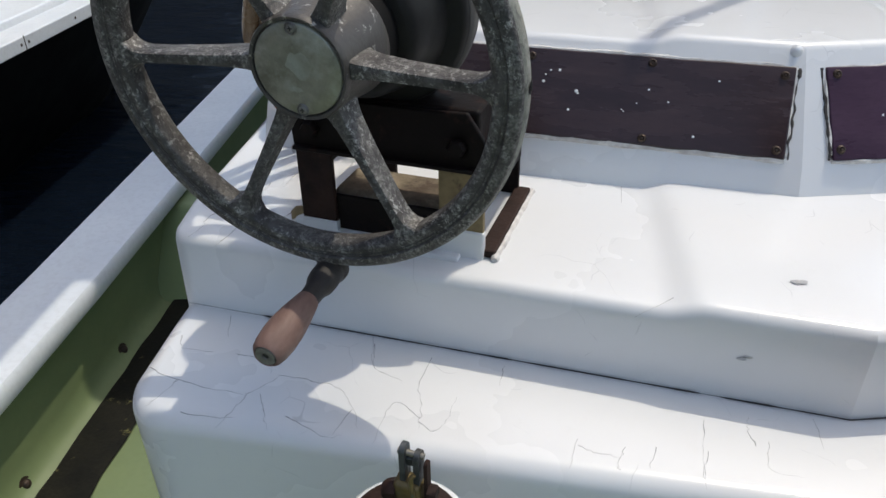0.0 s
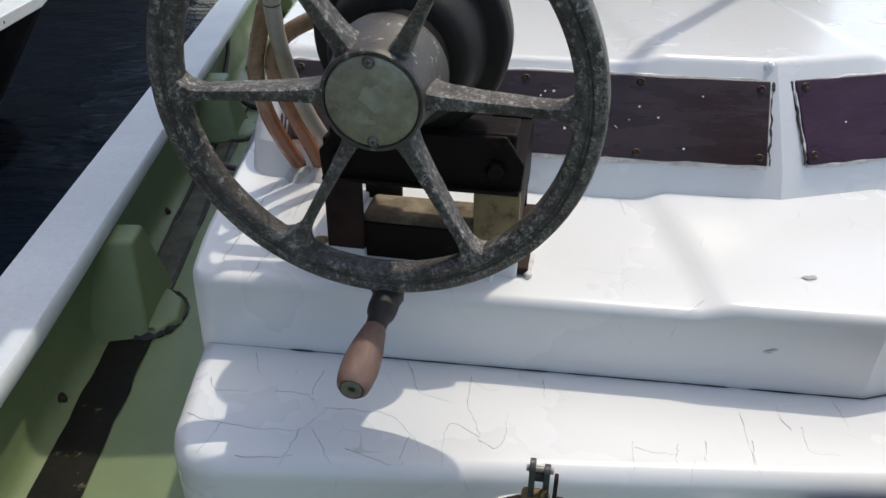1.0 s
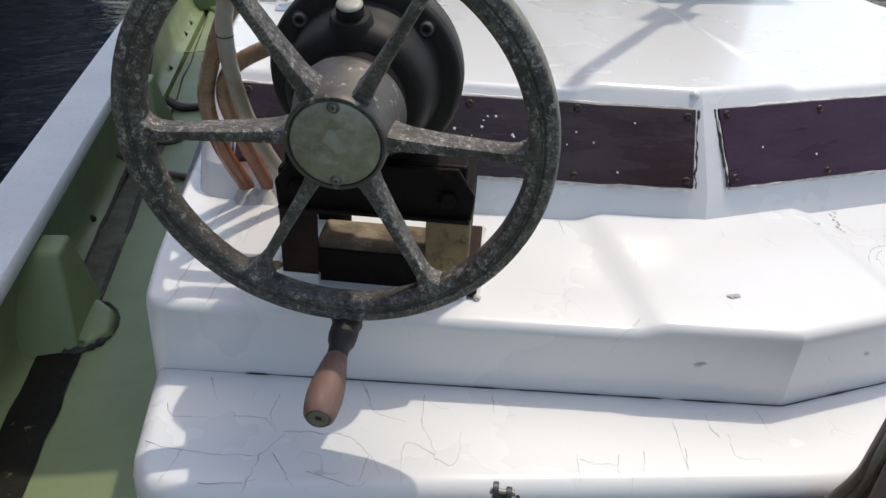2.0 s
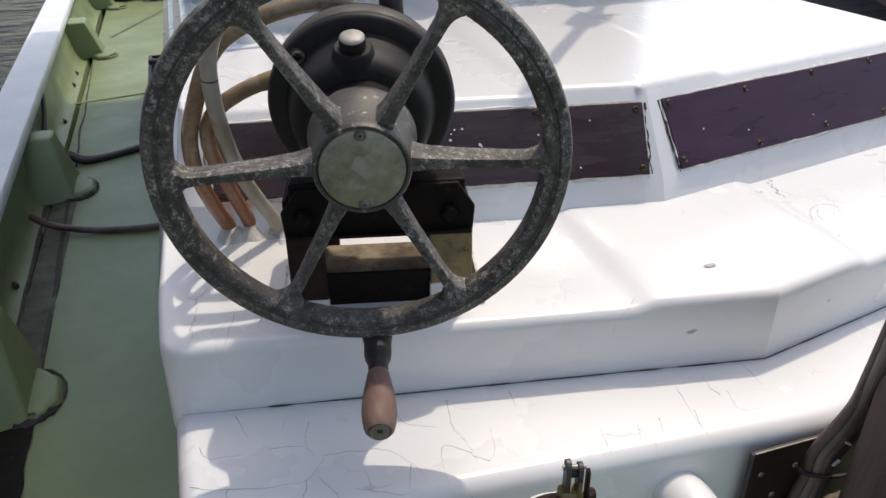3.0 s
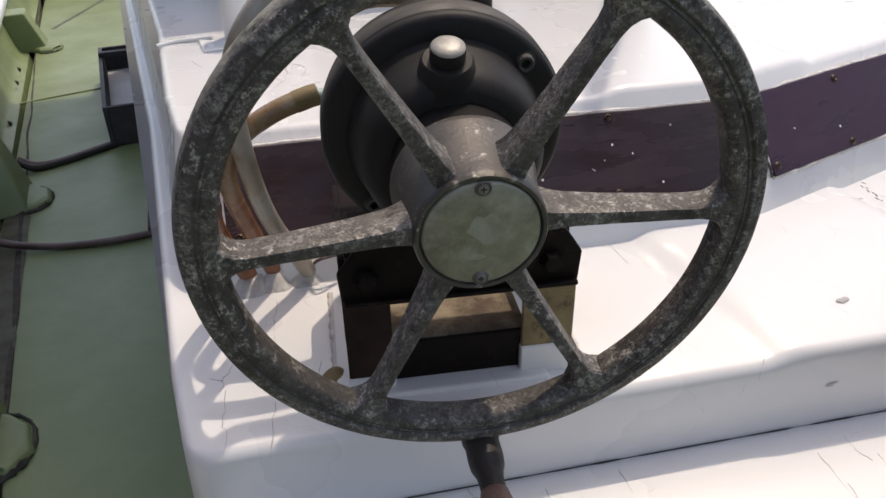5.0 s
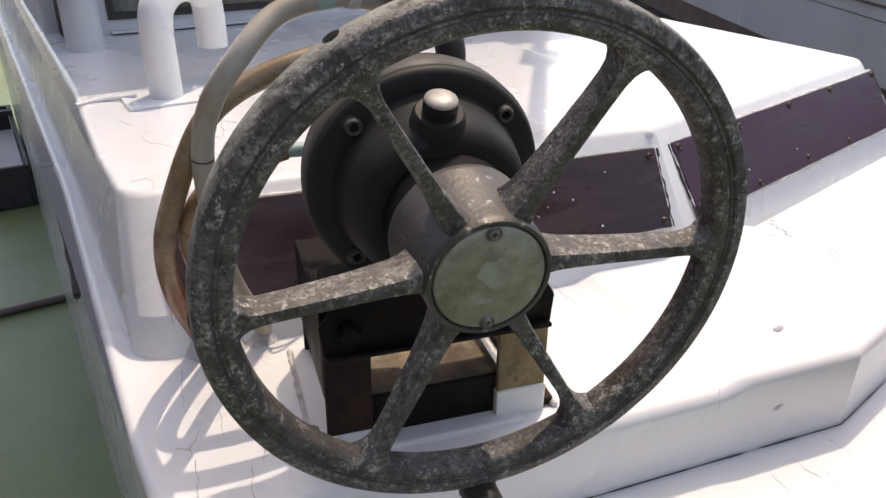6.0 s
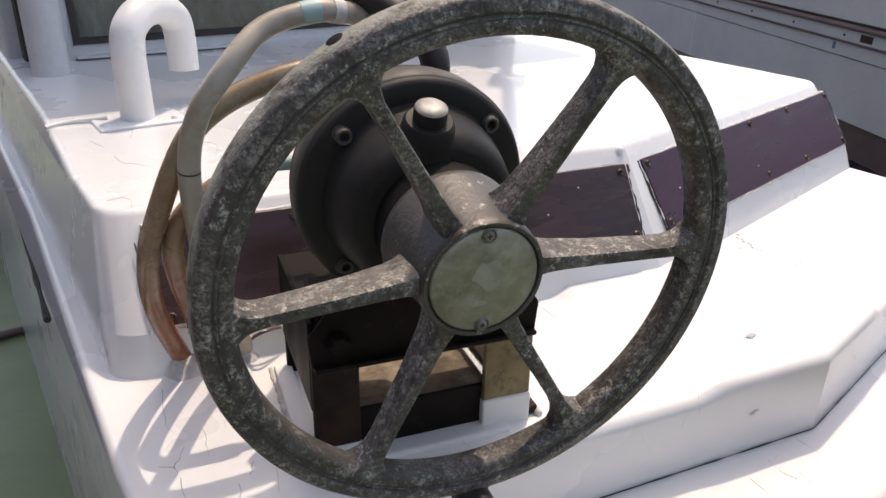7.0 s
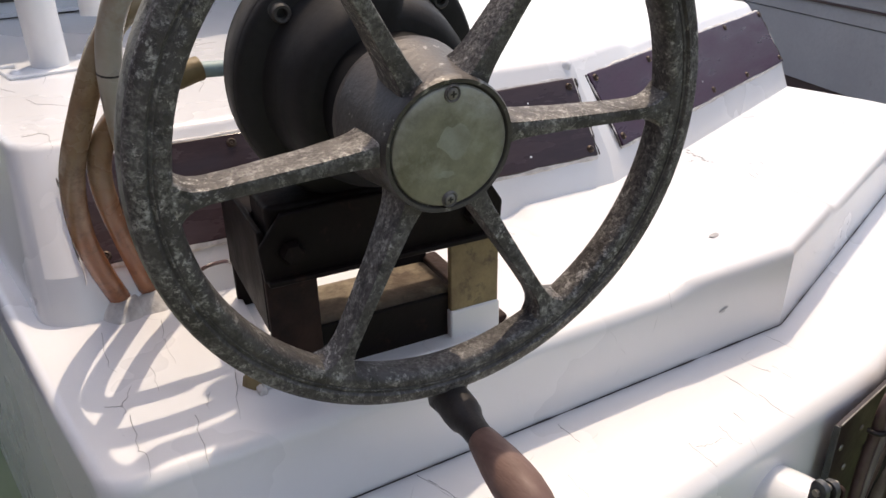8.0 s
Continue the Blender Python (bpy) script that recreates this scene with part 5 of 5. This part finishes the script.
deck_cable([(-1.54, 2.02, 0.10), (-1.46, 2.02, 0.04), (-1.30, 1.97, 0.018), (-1.10, 1.93, 0.016), (-0.93, 1.93, 0.016), (-0.86, 1.93, 0.016)], 0.015, BROWNCABLE, "dark brown cable lying across the green deck")
deck_cable([(-1.47, 2.82, 0.05), (-1.41, 2.80, 0.02), (-1.32, 2.82, 0.014), (-1.15, 2.90, 0.014), (-0.85, 3.06, 0.016)], 0.016, RUBBER, "thin black cable lying across the green deck")
deck_cable([(-1.47, 2.86, 0.05), (-1.40, 2.84, 0.02), (-1.30, 2.86, 0.012), (-1.12, 2.95, 0.012), (-0.85, 3.10, 0.014)], 0.014, BROWNCABLE, "thin grey cable lying across the green deck")
deck_cable([(-1.585, 2.75, 0.03), (-1.58, 2.95, 0.12), (-1.585, 3.15, 0.2), (-1.60, 3.3, 0.27)], 0.012, RUBBER, "black cable hanging along the bulwark")

stern = thing("stern_locker", (-1.1, 7.6, 0.0), "grey locker across the stern end of the side deck", "locker")
part("body", box_bm((-1.02, 7.6, 0.26), (0.5, 0.5, 0.52)), GREYWHITE, stern, "", 0.02)
part("lid", box_bm((-1.02, 7.6, 0.535), (0.54, 0.54, 0.03)), GREYWHITE, stern, "", 0.01)
whole("blue_crate", box_bm((-0.98, 7.2, 0.11), (0.26, 0.2, 0.22)), BLUE, "blue plastic crate standing on the deck", "crate", bevel=0.015)
whole("dark_tub", lathe_bm([(0, 0.0), (0.14, 0.0), (0.17, 0.3), (0.18, 0.31), (0.16, 0.31), (0.14, 0.03), (0, 0.03)], Matrix.Translation((-1.36, 7.3, 0)), 28), RUBBER, "black plastic tub standing on the deck", "tub")


settle([ob for ob in scene.objects if ob not in standing])


# ---- boats moored alongside ----
def moored(name, x, side, label):
    return thing(name, (x, 2.0, -0.5), label, "boat")


left = moored("moored_boat", -3.0, -1, "white boat with a black hull moored alongside")
bm = bmesh.new()
ys = [-6 + i * 0.4 for i in range(28)]


def left_x(y):
    return -2.74 - 0.004 * (y - 2.5) ** 2 - (0.9 * (y - 3.7) ** 2 if y > 3.7 else 0.0)


part("hull", columns_bm(ys, lambda y: [(left_x(y) - 0.75, y, -0.7), (left_x(y) - 0.02, y, 0.36)], lambda y: [(left_x(y) - 2.4, y, -0.7), (left_x(y) - 2.4, y, 0.36)]), HULLBLACK_AND_SHADE, left, "black hull side")
part("rubbing_strake", columns_bm(ys, lambda y: [(left_x(y) + 0.012, y, 0.36), (left_x(y) + 0.012, y, 0.43)], lambda y: [(left_x(y) - 0.14, y, 0.36), (left_x(y) - 0.14, y, 0.43)]), CAPWHITE, left, "white capping strake", 0.008, 2)
part("side_deck", columns_bm(ys, lambda y: [(left_x(y) - 0.14, y, 0.36), (left_x(y) - 0.16, y, 0.46)], lambda y: [(left_x(y) - 2.3, y, 0.36), (left_x(y) - 2.3, y, 0.60)]), CAPWHITE, left, "pale white side deck", 0.01, 2)
# unseen block, added to cut the port sky light and darken the water
part("deckhouse", box_bm((-4.25, -1.6, 2.3), (1.6, 8.0, 3.7)), HULLBROWN, left, "dark block added out of view to shut out sky", 0.04)
for y in (1.9, 2.12, 2.18, 2.6, 3.1):
    part("screw", lathe_bm([(0, 0.002), (0.006, 0.0015), (0.008, 0.0)], frame_to((left_x(y) + 0.013, y, 0.395), (1, 0, 0)), 10), SCREW, left)
part("seam", box_bm((left_x(2.15) + 0.012, 2.15, 0.396), (0.004, 0.004, 0.07)), DARKGAP, left)

right = moored("moored_ship", 5.4, 1, "large grey boat with a worn red-brown rail, moored alongside")
SHIP_ALONG, SHIP_OUT, SHIP_OFF = Vector((0.449, 0.893, 0)), Vector((0.893, -0.449, 0)), 3.857
stations = [-1.5 + i * 0.75 for i in range(24)]


def on_ship(along, out, z):
    """A place on the ship's side: metres along it, standing out towards us, height."""
    return SHIP_ALONG * along + SHIP_OUT * (SHIP_OFF - out) + Vector((0, 0, z))


def strip(z0, z1, out, thick=0.10):
    """A lengthwise strake of the hull, standing out by out."""
    return columns_bm(stations, lambda q: [on_ship(q, out, z0), on_ship(q, out, z1)], lambda q: [on_ship(q, -thick, z0), on_ship(q, -thick, z1)])


part("lower_hull", strip(-0.9, -0.20, -0.03), HULLBROWN, right, "red-brown lower hull")
part("hull", strip(-0.20, 0.315, 0.0), HULLGREY, right, "grey hull side")
part("shadow_joint", strip(0.315, 0.325, -0.02), DARKGAP, right)
part("topside", strip(0.325, 0.435, 0.010), HULLGREY, right)
part("rail_edge", strip(0.435, 0.452, 0.03), HULLBROWN, right, "thin red-brown rail edge", 0.004, 2)
part("rail", strip(0.452, 0.555, 0.022), HULLGREY, right, "worn grey rail", 0.008, 2)
part("rail_cap", strip(0.555, 0.585, 0.05), HULLBROWN, right, "worn red-brown rail cap", 0.008, 2)
# the shadow line above the rail cap, painted as a black strip
part("rail_shadow_line", strip(0.585, 0.60, -0.05), HULLBLACK_AND_SHADE, right)
part("deckhouse", strip(0.60, 1.7, -0.09, 1.4), HULLGREY, right, "pale grey deckhouse side")
SHIP_TURN = math.atan2(SHIP_ALONG.y, SHIP_ALONG.x)


def on_side(along, out, z, size):
    """A small block set flat on the ship's side."""
    return box_bm((0, 0, 0), size, Matrix.Translation(on_ship(along, out, z)) @ Matrix.Rotation(SHIP_TURN, 4, "Z"))


part("blue_mark", on_side(5.13, 0.0115, 0.395, (0.035, 0.006, 0.065)), BLUE, right, "blue paint dab")
part("rust_patch", on_side(4.70, 0.0235, 0.505, (0.16, 0.006, 0.06)), RUST, right, "rust-red worn patch", 0.003)
part("seam", on_side(7.95, 0.0, 0.06, (0.012, 0.008, 0.50)), GREYWHITE, right, "pale upright weld seam")
for k in range(12):
    part("rail_bolt", lathe_bm([(0, 0.012), (0.008, 0.01), (0.012, 0.0)], frame_to(on_ship(1.0 + k * 0.8, 0.022, 0.50), -SHIP_OUT), 8), HULLBLACK_AND_SHADE, right)

# ---- plain dark wall closing the port side, added unseen to block sky light ----
whole("port_sky_blocker", box_bm((-5.4, 9.0, 0.9), (1.2, 13.0, 3.4)), HULLBLACK_AND_SHADE, "tall dark wall added out of view to block the port sky", "quay", kind="structure", bevel=0.03)
